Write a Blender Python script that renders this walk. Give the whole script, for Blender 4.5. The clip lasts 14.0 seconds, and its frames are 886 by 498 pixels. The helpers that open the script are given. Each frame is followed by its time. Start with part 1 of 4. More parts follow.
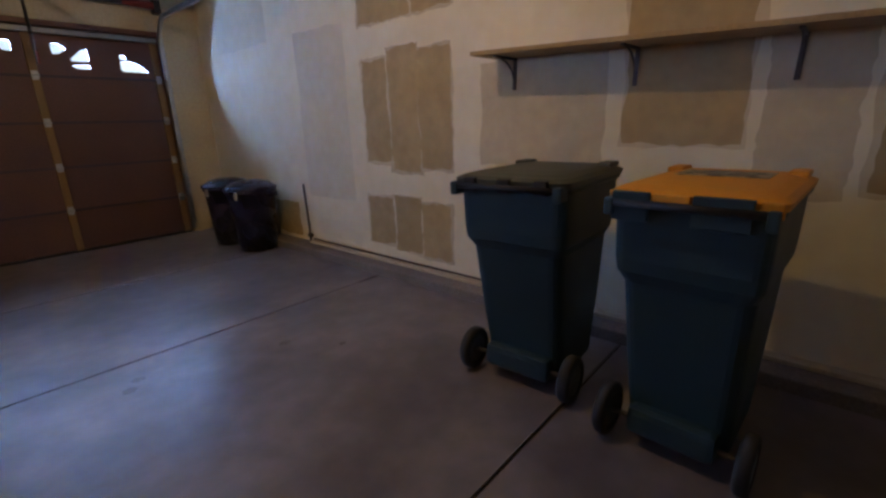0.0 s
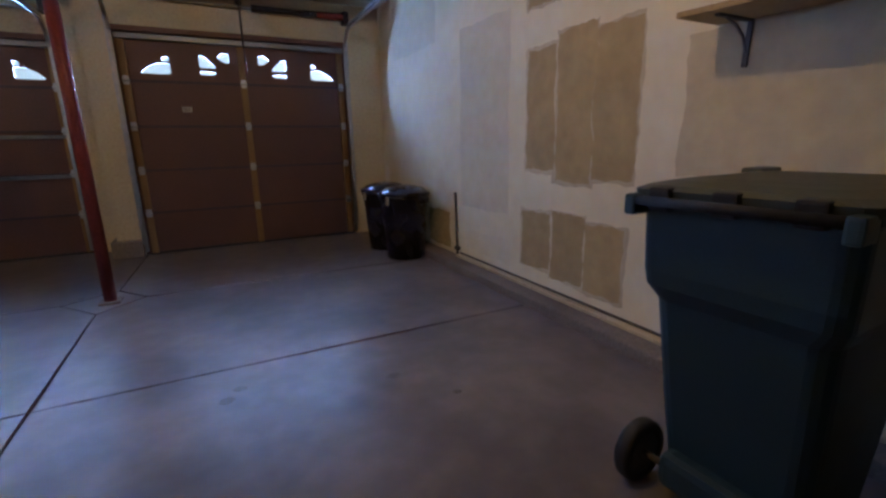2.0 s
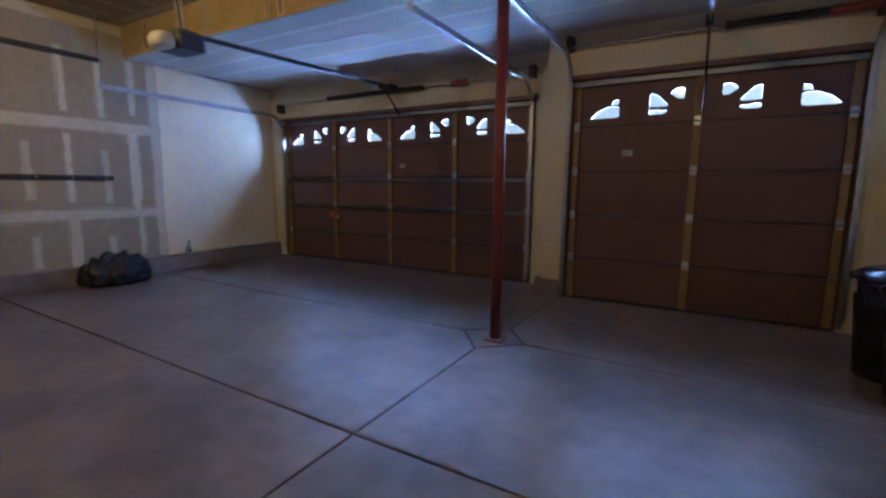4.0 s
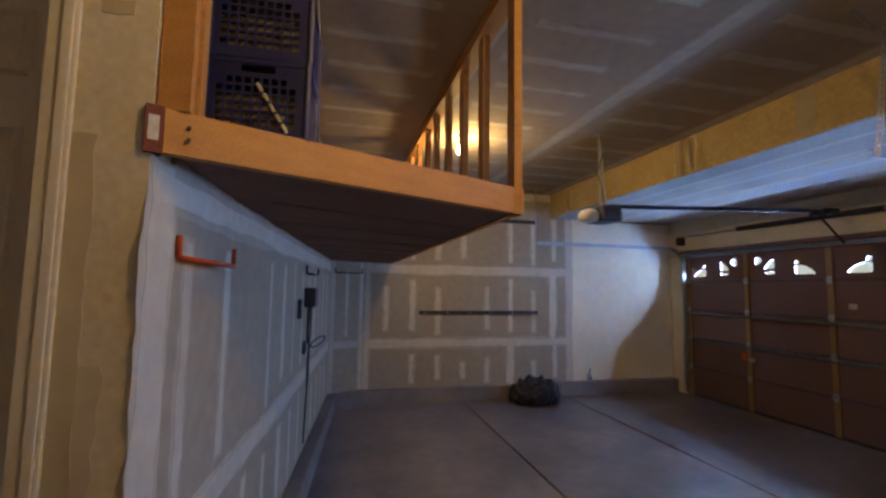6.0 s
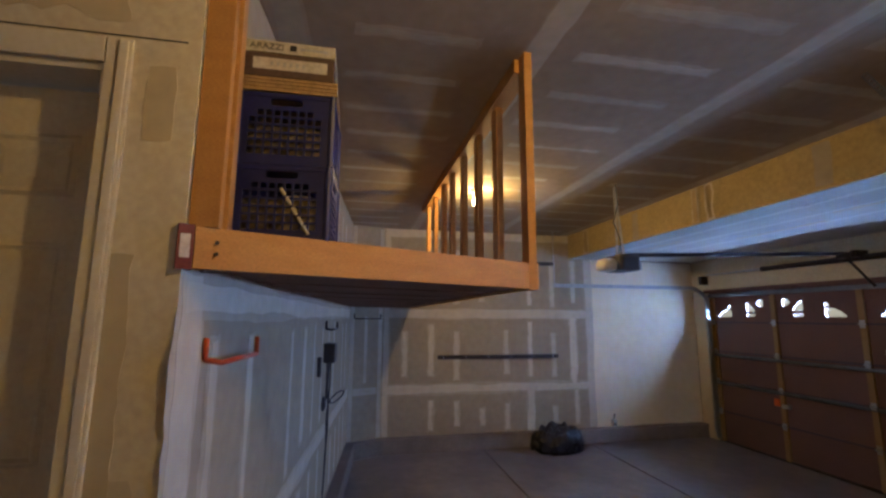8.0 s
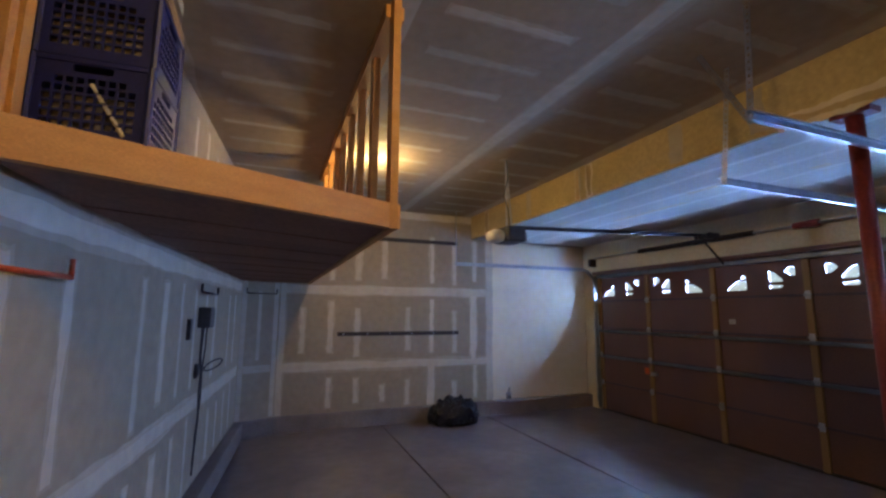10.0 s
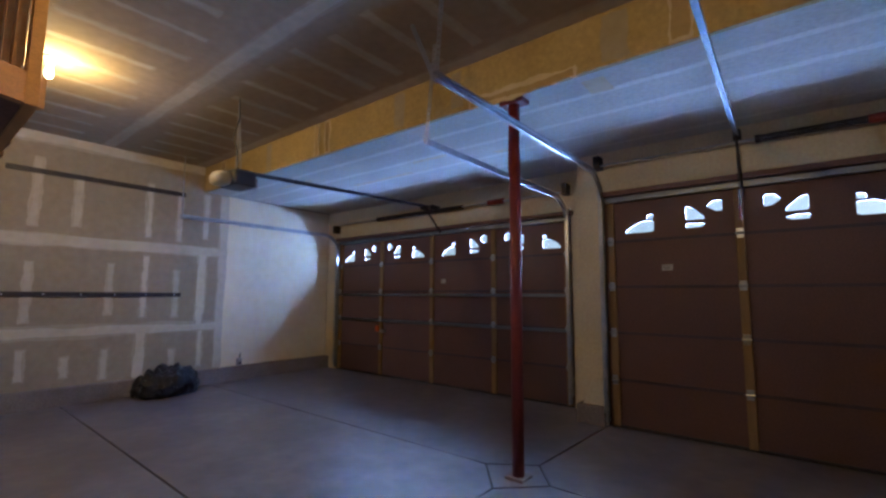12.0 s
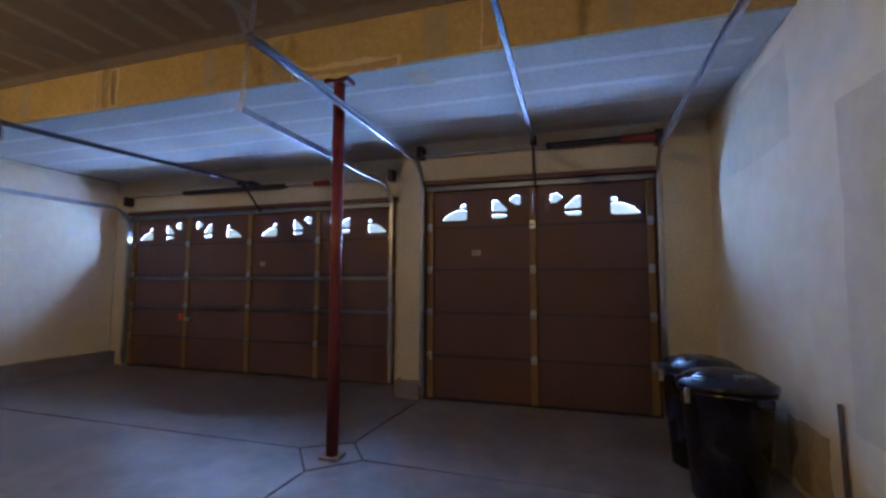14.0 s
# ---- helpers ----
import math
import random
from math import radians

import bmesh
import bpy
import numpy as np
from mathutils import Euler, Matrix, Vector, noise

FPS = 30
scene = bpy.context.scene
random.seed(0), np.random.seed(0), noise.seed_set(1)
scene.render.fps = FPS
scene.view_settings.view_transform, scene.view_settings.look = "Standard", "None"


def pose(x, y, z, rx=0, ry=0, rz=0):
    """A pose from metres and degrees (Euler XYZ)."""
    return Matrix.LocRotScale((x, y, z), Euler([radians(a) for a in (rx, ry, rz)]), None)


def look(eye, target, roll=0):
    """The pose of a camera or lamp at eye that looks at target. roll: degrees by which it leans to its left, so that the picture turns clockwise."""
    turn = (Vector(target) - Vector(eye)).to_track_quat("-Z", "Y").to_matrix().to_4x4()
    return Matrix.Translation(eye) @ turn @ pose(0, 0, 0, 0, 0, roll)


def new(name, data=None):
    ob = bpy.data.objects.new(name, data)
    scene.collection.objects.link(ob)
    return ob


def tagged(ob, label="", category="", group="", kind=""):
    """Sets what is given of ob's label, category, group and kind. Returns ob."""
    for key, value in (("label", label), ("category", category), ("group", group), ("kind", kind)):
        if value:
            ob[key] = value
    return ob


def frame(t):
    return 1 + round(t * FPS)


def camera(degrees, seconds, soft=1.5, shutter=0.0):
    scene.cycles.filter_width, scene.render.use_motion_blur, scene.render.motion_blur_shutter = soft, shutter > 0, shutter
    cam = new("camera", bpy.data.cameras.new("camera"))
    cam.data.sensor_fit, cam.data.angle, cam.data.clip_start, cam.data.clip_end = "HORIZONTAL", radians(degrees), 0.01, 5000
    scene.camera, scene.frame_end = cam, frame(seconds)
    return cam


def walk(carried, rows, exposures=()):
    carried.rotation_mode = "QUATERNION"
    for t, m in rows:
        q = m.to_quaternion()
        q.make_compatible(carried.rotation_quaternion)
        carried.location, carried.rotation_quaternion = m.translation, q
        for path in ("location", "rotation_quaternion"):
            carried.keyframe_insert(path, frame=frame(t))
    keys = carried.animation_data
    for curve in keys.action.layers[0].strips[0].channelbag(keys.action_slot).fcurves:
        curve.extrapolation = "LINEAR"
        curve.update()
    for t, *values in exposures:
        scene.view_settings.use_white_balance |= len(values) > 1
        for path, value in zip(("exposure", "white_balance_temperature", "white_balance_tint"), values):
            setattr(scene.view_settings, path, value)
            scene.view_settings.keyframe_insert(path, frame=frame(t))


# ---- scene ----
cam = camera(89.8, 14.0, soft=2.6)
PATH = [
    (0, (0.259, -6.484, 1.307), (1.701, -5.209, 0.762), -2.0),
    (0.5, (0.34, -6.386, 1.318), (1.824, -5.165, 0.764), -2.3),
    (1, (0.485, -6.29, 1.399), (1.887, -4.976, 0.846), -2.0),
    (1.5, (0.621, -6.135, 1.307), (1.809, -4.603, 0.814), -1.6),
    (2, (0.774, -6.062, 1.197), (1.654, -4.326, 0.736), -1.2),
    (2.5, (0.973, -5.817, 1.075), (1.603, -3.973, 0.622), -0.8),
    (3, (1.202, -5.524, 1.068), (1.458, -3.58, 0.673), -0.2),
    (3.5, (1.373, -5.278, 1.206), (0.934, -3.354, 0.885), -0.5),
    (4, (1.328, -5.132, 1.279), (0.339, -3.416, 0.997), 0.5),
    (6.5, (1.298, -5.463, 1.858), (-0.657, -5.136, 2.13), 0.8),
    (7, (1.316, -5.487, 1.948), (-0.638, -5.187, 2.25), 0.6),
    (9.5, (1.406, -5.169, 1.811), (-0.465, -4.525, 2.103), 0.2),
    (10, (1.419, -5.104, 1.672), (-0.425, -4.385, 1.954), 0.3),
    (10.5, (1.473, -5.025, 1.563), (-0.33, -4.2, 1.827), 0.3),
    (11, (1.579, -4.982, 1.434), (-0.097, -3.924, 1.7), 0.7),
    (11.5, (1.599, -4.879, 1.408), (0.134, -3.54, 1.648), 0.2),
    (12, (1.636, -4.848, 1.344), (0.392, -3.296, 1.554), 0.3),
    (12.5, (1.693, -4.853, 1.343), (0.684, -3.132, 1.492), -0.2),
    (13, (1.73, -4.813, 1.359), (0.972, -2.967, 1.494), -0.2),
    (13.5, (1.755, -4.81, 1.331), (1.155, -2.908, 1.476), -0.0),
    (14, (1.724, -4.831, 1.313), (1.134, -2.926, 1.461), 0.1),
]
walk(cam, [(t, look(eye, target, roll)) for t, eye, target, roll in PATH], [(0, 0.05, 5950, 10), (2, 0.05, 5800, 10), (4, 0.0, 5600, 10), (6.5, 0.0, 6350, 10), (9.5, 0.0, 5850, 10), (11, 0.02, 5700, 10), (12.5, 0.05, 5700, 10), (14, 0.05, 5750, 10)])

# ---- world and lights ----
world = bpy.data.worlds.new("sky")
scene.world = world
world.use_nodes = True
wn = world.node_tree
sky = wn.nodes.new("ShaderNodeTexSky")
sky.sky_type, sky.sun_disc, sky.sun_elevation, sky.sun_rotation = "NISHITA", False, radians(38), radians(40)
wn.links.new(sky.outputs[0], wn.nodes["Background"].inputs[0])
wn.nodes["Background"].inputs[1].default_value = 0.12

DAY = (0.34, 0.53, 1.0)
WARM = (1.0, 0.65, 0.22)


def window_light(name, x, y, z, w, h, power):
    lamp = bpy.data.lights.new(name, "AREA")
    lamp.shape, lamp.size, lamp.size_y, lamp.energy, lamp.color = "RECTANGLE", w, h, power, DAY
    ob = new(name, lamp)
    ob.matrix_world = look((x, y, z), (x, y - 1, z))
    return ob


def bulb_light(name, x, y, z, power):
    lamp = bpy.data.lights.new(name, "POINT")
    lamp.energy, lamp.color, lamp.shadow_soft_size = power, WARM, 0.04
    ob = new(name, lamp)
    ob.location = (x, y, z)
    return ob


window_light("daylight_single", 1.70, 1.05, 2.22, 3.6, 2.1, 3700)
window_light("daylight_double", -3.30, 1.55, 2.10, 5.6, 2.3, 7600)
bulb_light("bulb_light_left", -3.15, -4.13, 3.12, 50)
bulb_light("bulb_light_right", 0.85, -4.60, 3.15, 45)


# ---- materials ----
def material(name, color, rough=0.6, second=None, scale=3.0, fine=60.0, bump=0.15, metal=0.0, amount=0.5, spread=0.25, stretch=(1, 1, 1)):
    m = bpy.data.materials.new(name)
    m.use_nodes = True
    nt = m.node_tree
    b = nt.nodes["Principled BSDF"]
    b.inputs["Roughness"].default_value, b.inputs["Metallic"].default_value = rough, metal
    co = nt.nodes.new("ShaderNodeTexCoord")
    mp = nt.nodes.new("ShaderNodeMapping")
    mp.inputs["Scale"].default_value = stretch
    nt.links.new(co.outputs["Object"], mp.inputs["Vector"])
    n1, n2 = nt.nodes.new("ShaderNodeTexNoise"), nt.nodes.new("ShaderNodeTexNoise")
    n1.inputs["Scale"].default_value, n1.inputs["Detail"].default_value = scale, 5
    n2.inputs["Scale"].default_value, n2.inputs["Detail"].default_value = fine, 4
    for n in (n1, n2):
        nt.links.new(mp.outputs[0], n.inputs["Vector"])
    ramp = nt.nodes.new("ShaderNodeValToRGB")
    ramp.color_ramp.elements[0].position, ramp.color_ramp.elements[1].position = 0.5 - spread, 0.5 + spread
    second = second or tuple(c * 0.7 for c in color)
    ramp.color_ramp.elements[0].color, ramp.color_ramp.elements[1].color = (*second, 1), (*color, 1)
    nt.links.new(n1.outputs["Fac"], ramp.inputs["Fac"])
    mix = nt.nodes.new("ShaderNodeMix")
    mix.data_type, mix.blend_type = "RGBA", "OVERLAY"
    mix.inputs["Factor"].default_value = amount
    nt.links.new(ramp.outputs["Color"], mix.inputs["A"])
    nt.links.new(n2.outputs["Fac"], mix.inputs["B"])
    nt.links.new(mix.outputs["Result"], b.inputs["Base Color"])
    info = nt.nodes.new("ShaderNodeObjectInfo")
    hsv = nt.nodes.new("ShaderNodeHueSaturation")
    rng = nt.nodes.new("ShaderNodeMapRange")
    rng.inputs["To Min"].default_value, rng.inputs["To Max"].default_value = 0.9, 1.1
    nt.links.new(info.outputs["Random"], rng.inputs["Value"])
    nt.links.new(rng.outputs[0], hsv.inputs["Value"])
    nt.links.new(mix.outputs["Result"], hsv.inputs["Color"])
    nt.links.new(hsv.outputs["Color"], b.inputs["Base Color"])
    if bump:
        bp = nt.nodes.new("ShaderNodeBump")
        bp.inputs["Strength"].default_value, bp.inputs["Distance"].default_value = bump, 0.004
        nt.links.new(n2.outputs["Fac"], bp.inputs["Height"])
        nt.links.new(bp.outputs["Normal"], b.inputs["Normal"])
    rr = nt.nodes.new("ShaderNodeMapRange")
    rr.inputs["To Min"].default_value, rr.inputs["To Max"].default_value = max(0.05, rough - 0.12), min(1, rough + 0.12)
    nt.links.new(n1.outputs["Fac"], rr.inputs["Value"])
    nt.links.new(rr.outputs[0], b.inputs["Roughness"])
    return m


M_CONCRETE = material("concrete", (0.195, 0.170, 0.186), 0.36, (0.110, 0.094, 0.104), 1.5, 7, 0.02, amount=0.35, spread=0.13)
M_JOINT = material("joint_dirt", (0.05, 0.045, 0.045), 0.9)
M_CURB = material("curb_concrete", (0.25, 0.22, 0.21), 0.75, (0.15, 0.13, 0.125), 2.5, 60, 0.3)
M_PAPER = material("drywall_paper", (0.40, 0.34, 0.255), 0.9, (0.33, 0.278, 0.205), 1.3, 12, 0.03, amount=0.2)
M_CEIL = material("ceiling_board", (0.36, 0.29, 0.215), 0.9, (0.29, 0.235, 0.17), 1.3, 12, 0.03, amount=0.2)
M_CEILFADE = material("feathered_ceiling_compound", (0.415, 0.35, 0.28), 0.88, (0.35, 0.295, 0.225), 2.0, 12, 0.04, amount=0.2)
M_CEILMUD = material("ceiling_compound", (0.48, 0.44, 0.37), 0.85, (0.38, 0.34, 0.28), 2.2, 12, 0.05, amount=0.2)
M_MUDFADE = material("feathered_compound", (0.48, 0.425, 0.345), 0.88, (0.41, 0.36, 0.285), 2.2, 12, 0.04, amount=0.2)
M_MUD = material("joint_compound", (0.60, 0.555, 0.48), 0.85, (0.49, 0.445, 0.37), 2.2, 12, 0.05, amount=0.2)
M_SKIM = material("skim_coat", (0.78, 0.71, 0.56), 0.8, (0.68, 0.60, 0.45), 1.2, 8, 0.06, amount=0.2)
M_PATCH = material("bare_drywall", (0.45, 0.335, 0.18), 0.9, (0.36, 0.26, 0.135), 2.0, 12, 0.03, amount=0.2)
M_PATCH2 = material("thin_skim", (0.60, 0.51, 0.365), 0.9, (0.54, 0.45, 0.32), 2.0, 12, 0.03, amount=0.2)
# ceiling step face; also the painted shadow behind the trash can
M_YELLOW = material("yellowed_drywall_and_can_shade", (0.55, 0.42, 0.20), 0.85, (0.42, 0.31, 0.14), 1.6, 30, 0.08, amount=0.3)
M_WHITE = material("white_ceiling", (0.60, 0.585, 0.55), 0.85, (0.47, 0.455, 0.425), 1.4, 30, 0.1, amount=0.3)
M_LOWSEAM = material("painted_seam", (0.63, 0.62, 0.59), 0.85, (0.52, 0.505, 0.475), 1.4, 30, 0.08, amount=0.3)
M_HOUSEPATCH = material("bare_house_wall", (0.54, 0.45, 0.29), 0.9, (0.47, 0.38, 0.235), 2.0, 12, 0.03, amount=0.2)
M_PATCH3 = material("faint_skim", (0.74, 0.67, 0.53), 0.85, (0.66, 0.59, 0.46), 2.0, 10, 0.03, amount=0.2)
M_RAIL = material("rail_steel", (0.24, 0.26, 0.30), 0.45, (0.18, 0.195, 0.225), 9, 90, 0.05, metal=1.0, amount=0.3)
M_WALLPAINT = material("house_wall", (0.66, 0.58, 0.42), 0.8, (0.58, 0.49, 0.34), 1.5, 35, 0.1, amount=0.3)
M_TRIM = material("painted_trim", (0.72, 0.65, 0.50), 0.5, (0.66, 0.58, 0.44), 3, 50, 0.04, amount=0.2)
M_DOOR = material("painted_door", (0.66, 0.57, 0.42), 0.45, (0.60, 0.51, 0.37), 2, 50, 0.03, amount=0.2)
M_SEAM = material("section_groove_shade", (0.075, 0.045, 0.055), 0.5, (0.05, 0.03, 0.036), 4, 80, 0.05)
M_PANEL = material("brown_hardboard", (0.145, 0.070, 0.052), 0.5, (0.11, 0.053, 0.040), 1.5, 70, 0.06, amount=0.4)
M_STILE = material("pine_stile", (0.30, 0.19, 0.07), 0.65, (0.21, 0.125, 0.045), 3, 60, 0.1, amount=0.4, stretch=(8, 8, 1))
M_STEEL = material("galvanised_steel", (0.55, 0.57, 0.62), 0.34, (0.40, 0.42, 0.46), 12, 120, 0.05, metal=1.0, amount=0.3)
M_DARKSTEEL = material("dark_steel", (0.06, 0.055, 0.06), 0.5, (0.04, 0.036, 0.04), 8, 90, 0.1, metal=0.6)
M_RED = material("red_oxide_paint", (0.20, 0.035, 0.03), 0.5, (0.13, 0.022, 0.02), 5, 80, 0.12)
M_REDCONE = material("red_metal", (0.28, 0.04, 0.025), 0.5, (0.20, 0.03, 0.02), 5, 60, 0.1)
M_PINE = material("loft_pine", (0.58, 0.29, 0.08), 0.6, (0.46, 0.21, 0.055), 2.5, 50, 0.12, amount=0.45, stretch=(2, 2, 8))
M_SHELF = material("shelf_wood", (0.40, 0.275, 0.13), 0.6, (0.31, 0.205, 0.095), 2.5, 50, 0.1, amount=0.4, stretch=(8, 1, 2))
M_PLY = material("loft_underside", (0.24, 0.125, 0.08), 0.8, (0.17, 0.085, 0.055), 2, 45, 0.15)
M_CART = material("cart_plastic", (0.012, 0.036, 0.043), 0.5, (0.009, 0.028, 0.035), 4, 150, 0.12, amount=0.3)
M_CARTLID = material("cart_lid_plastic", (0.060, 0.068, 0.055), 0.5, (0.045, 0.052, 0.042), 4, 150, 0.12, amount=0.3)
M_CARTYEL = material("yellow_lid_plastic", (0.70, 0.30, 0.015), 0.5, (0.58, 0.24, 0.012), 4, 150, 0.1, amount=0.3)
M_STICKER = material("worn_sticker", (0.45, 0.38, 0.26), 0.6, (0.12, 0.11, 0.10), 22, 90, 0.03, spread=0.1)
M_RUBBER = material("black_rubber", (0.018, 0.017, 0.018), 0.7)
M_BLACK = material("black_plastic", (0.008, 0.007, 0.014), 0.27, (0.007, 0.006, 0.012), 5, 100, 0.05)
M_BAG = material("black_bag_plastic", (0.008, 0.007, 0.009), 0.45, (0.005, 0.005, 0.006), 9, 60, 0.3)
M_CRATE = material("blue_crate_plastic", (0.016, 0.018, 0.11), 0.5, (0.012, 0.013, 0.085), 6, 100, 0.05)
M_GREY = material("grey_plastic", (0.42, 0.42, 0.44), 0.5)
M_DARKGREY = material("dark_grey_plastic", (0.05, 0.05, 0.055), 0.5)
M_ORANGE = material("orange_plastic", (0.75, 0.13, 0.02), 0.45)
M_HOOK = material("orange_vinyl", (0.55, 0.085, 0.02), 0.4)
M_LABEL = material("white_label", (0.62, 0.56, 0.50), 0.6)
M_BOX = material("brown_box", (0.10, 0.06, 0.045), 0.7)
M_BOXTOP = material("white_box_card", (0.62, 0.55, 0.42), 0.7)
M_CARD = material("cardboard", (0.42, 0.26, 0.11), 0.8)
M_CONTENT = material("crate_contents", (0.62, 0.50, 0.28), 0.8, (0.12, 0.09, 0.05), 25, 90, 0.2, spread=0.1)
M_PVC = material("pipe_metal", (0.10, 0.085, 0.08), 0.6)
M_INK = material("ink", (0.03, 0.025, 0.025), 0.7)
M_CORD = material("cord", (0.05, 0.05, 0.06), 0.6)
M_PORCELAIN = material("porcelain", (0.75, 0.72, 0.66), 0.3)
M_GLASS = bpy.data.materials.new("clear_glass")
M_GLASS.use_nodes = True
gn = M_GLASS.node_tree
g_clear, g_gloss, g_mix = gn.nodes.new("ShaderNodeBsdfTransparent"), gn.nodes.new("ShaderNodeBsdfGlossy"), gn.nodes.new("ShaderNodeMixShader")
g_gloss.inputs["Roughness"].default_value = 0.05
g_mix.inputs["Fac"].default_value = 0.06
gn.links.new(g_clear.outputs[0], g_mix.inputs[1])
gn.links.new(g_gloss.outputs[0], g_mix.inputs[2])
gn.links.new(g_mix.outputs[0], gn.nodes["Material Output"].inputs["Surface"])
M_BULB = bpy.data.materials.new("lit_bulb")
M_BULB.use_nodes = True
M_BULB.node_tree.nodes["Principled BSDF"].inputs["Emission Color"].default_value = (1.0, 0.72, 0.36, 1)
M_BULB.node_tree.nodes["Principled BSDF"].inputs["Emission Strength"].default_value = 25


# ---- mesh helpers ----
def mesh_object(name, bm, mat, smooth=False):
    me = bpy.data.meshes.new(name)
    bmesh.ops.recalc_face_normals(bm, faces=bm.faces)
    for f in bm.faces:
        f.smooth = smooth
    bm.to_mesh(me)
    bm.free()
    me.materials.append(mat)
    return new(name, me)


def part(name, bm, mat, parent, label="", smooth=False):
    ob = mesh_object(name, bm, mat, smooth)
    ob.parent = parent
    if label:
        ob["label"] = label
    return ob


def structure(name, bm, mat, label="", smooth=False):
    return tagged(mesh_object(name, bm, mat, smooth), label, name.split("_")[0], kind="structure")


def thing(name, x, y, z, label, category, group="", rz=0):
    ob = new(name)
    ob.matrix_world = pose(x, y, z, 0, 0, rz)
    return tagged(ob, label, category, group)


def add_box(bm, x0, x1, y0, y1, z0, z1, bevel=0.0):
    made = bmesh.ops.create_cube(bm, size=1, matrix=Matrix.Translation(((x0 + x1) / 2, (y0 + y1) / 2, (z0 + z1) / 2)) @ Matrix.Diagonal((x1 - x0, y1 - y0, z1 - z0, 1)))
    if bevel:
        edges = {e for v in made["verts"] for e in v.link_edges}
        bmesh.ops.bevel(bm, geom=list(edges), offset=bevel, segments=2, affect="EDGES", profile=0.6)
    return bm


def box(x0, x1, y0, y1, z0, z1, bevel=0.0):
    return add_box(bmesh.new(), x0, x1, y0, y1, z0, z1, bevel)


def add_prism(bm, pts, z0, z1):
    lo = [bm.verts.new((x, y, z0)) for x, y in pts]
    hi = [bm.verts.new((x, y, z1)) for x, y in pts]
    bm.faces.new(lo[::-1])
    bm.faces.new(hi)
    for i in range(len(pts)):
        j = (i + 1) % len(pts)
        bm.faces.new((lo[i], lo[j], hi[j], hi[i]))
    return bm


def prism(pts, z0, z1):
    return add_prism(bmesh.new(), pts, z0, z1)


def add_cylinder(bm, r1, r2, m, depth, seg=24):
    bmesh.ops.create_cone(bm, cap_ends=True, segments=seg, radius1=r1, radius2=r2, depth=depth, matrix=m)
    return bm


def rod(a, b, r, seg=12, r2=None):
    a, b = Vector(a), Vector(b)
    m = Matrix.Translation((a + b) / 2) @ (b - a).to_track_quat("Z", "Y").to_matrix().to_4x4()
    return add_cylinder(bmesh.new(), r, r if r2 is None else r2, m, (b - a).length, seg)


def sweep(pts, profile, closed=True, up=Vector((0, 0, 1))):
    """Sweeps a profile of (sideways, upwards) offsets along points."""
    bm = bmesh.new()
    pts = [Vector(p) for p in pts]
    rings = []
    side0 = None
    for i, p in enumerate(pts):
        d = (pts[min(i + 1, len(pts) - 1)] - pts[max(i - 1, 0)]).normalized()
        side = d.cross(up)
        if side.length < 0.05:
            side = side0 if side0 is not None else Vector((1, 0, 0))
        side = side.normalized()
        if side0 is not None and side.dot(side0) < 0:
            side = -side
        side0 = side
        u = side.cross(d).normalized()
        rings.append([bm.verts.new(p + side * s + u * v) for s, v in profile])
    n = len(profile)
    for a, b in zip(rings, rings[1:]):
        for i in range(n if closed else n - 1):
            bm.faces.new((a[i], a[(i + 1) % n], b[(i + 1) % n], b[i]))
    if closed:
        bm.faces.new(rings[0][::-1])
        bm.faces.new(rings[-1])
    return bm


def circle_profile(r, n=8):
    return [(r * math.cos(i * 2 * math.pi / n), r * math.sin(i * 2 * math.pi / n)) for i in range(n)]


def c_profile(w, h, t):
    """A steel channel w wide and h deep, open to one side."""
    return [(-w / 2, -h / 2), (w / 2, -h / 2), (w / 2, -h / 2 + t), (-w / 2 + t, -h / 2 + t), (-w / 2 + t, h / 2 - t), (w / 2, h / 2 - t), (w / 2, h / 2), (-w / 2, h / 2)]


def rounded(pts, times=2, cut=0.15):
    for _ in range(times):
        out = []
        for i, a in enumerate(pts):
            b = pts[(i + 1) % len(pts)]
            out += [(a[0] * (1 - cut) + b[0] * cut, a[1] * (1 - cut) + b[1] * cut), (a[0] * cut + b[0] * (1 - cut), a[1] * cut + b[1] * (1 - cut))]
        pts = out
    return pts


def lathe(profile, n=32):
    bm = bmesh.new()
    rings = [[bm.verts.new((r * math.cos(i * 2 * math.pi / n), r * math.sin(i * 2 * math.pi / n), z)) for i in range(n)] for r, z in profile]
    for a, b in zip(rings, rings[1:]):
        for i in range(n):
            bm.faces.new((a[i], a[(i + 1) % n], b[(i + 1) % n], b[i]))
    bm.faces.new(rings[0][::-1])
    bm.faces.new(rings[-1])
    return bm


def rounded_rect(w, d, r, n=4):
    pts = []
    for cx, cy, a0 in ((w / 2 - r, d / 2 - r, 0), (-w / 2 + r, d / 2 - r, 90), (-w / 2 + r, -d / 2 + r, 180), (w / 2 - r, -d / 2 + r, 270)):
        for i in range(n + 1):
            a = radians(a0 + 90 * i / n)
            pts.append((cx + r * math.cos(a), cy + r * math.sin(a)))
    return pts


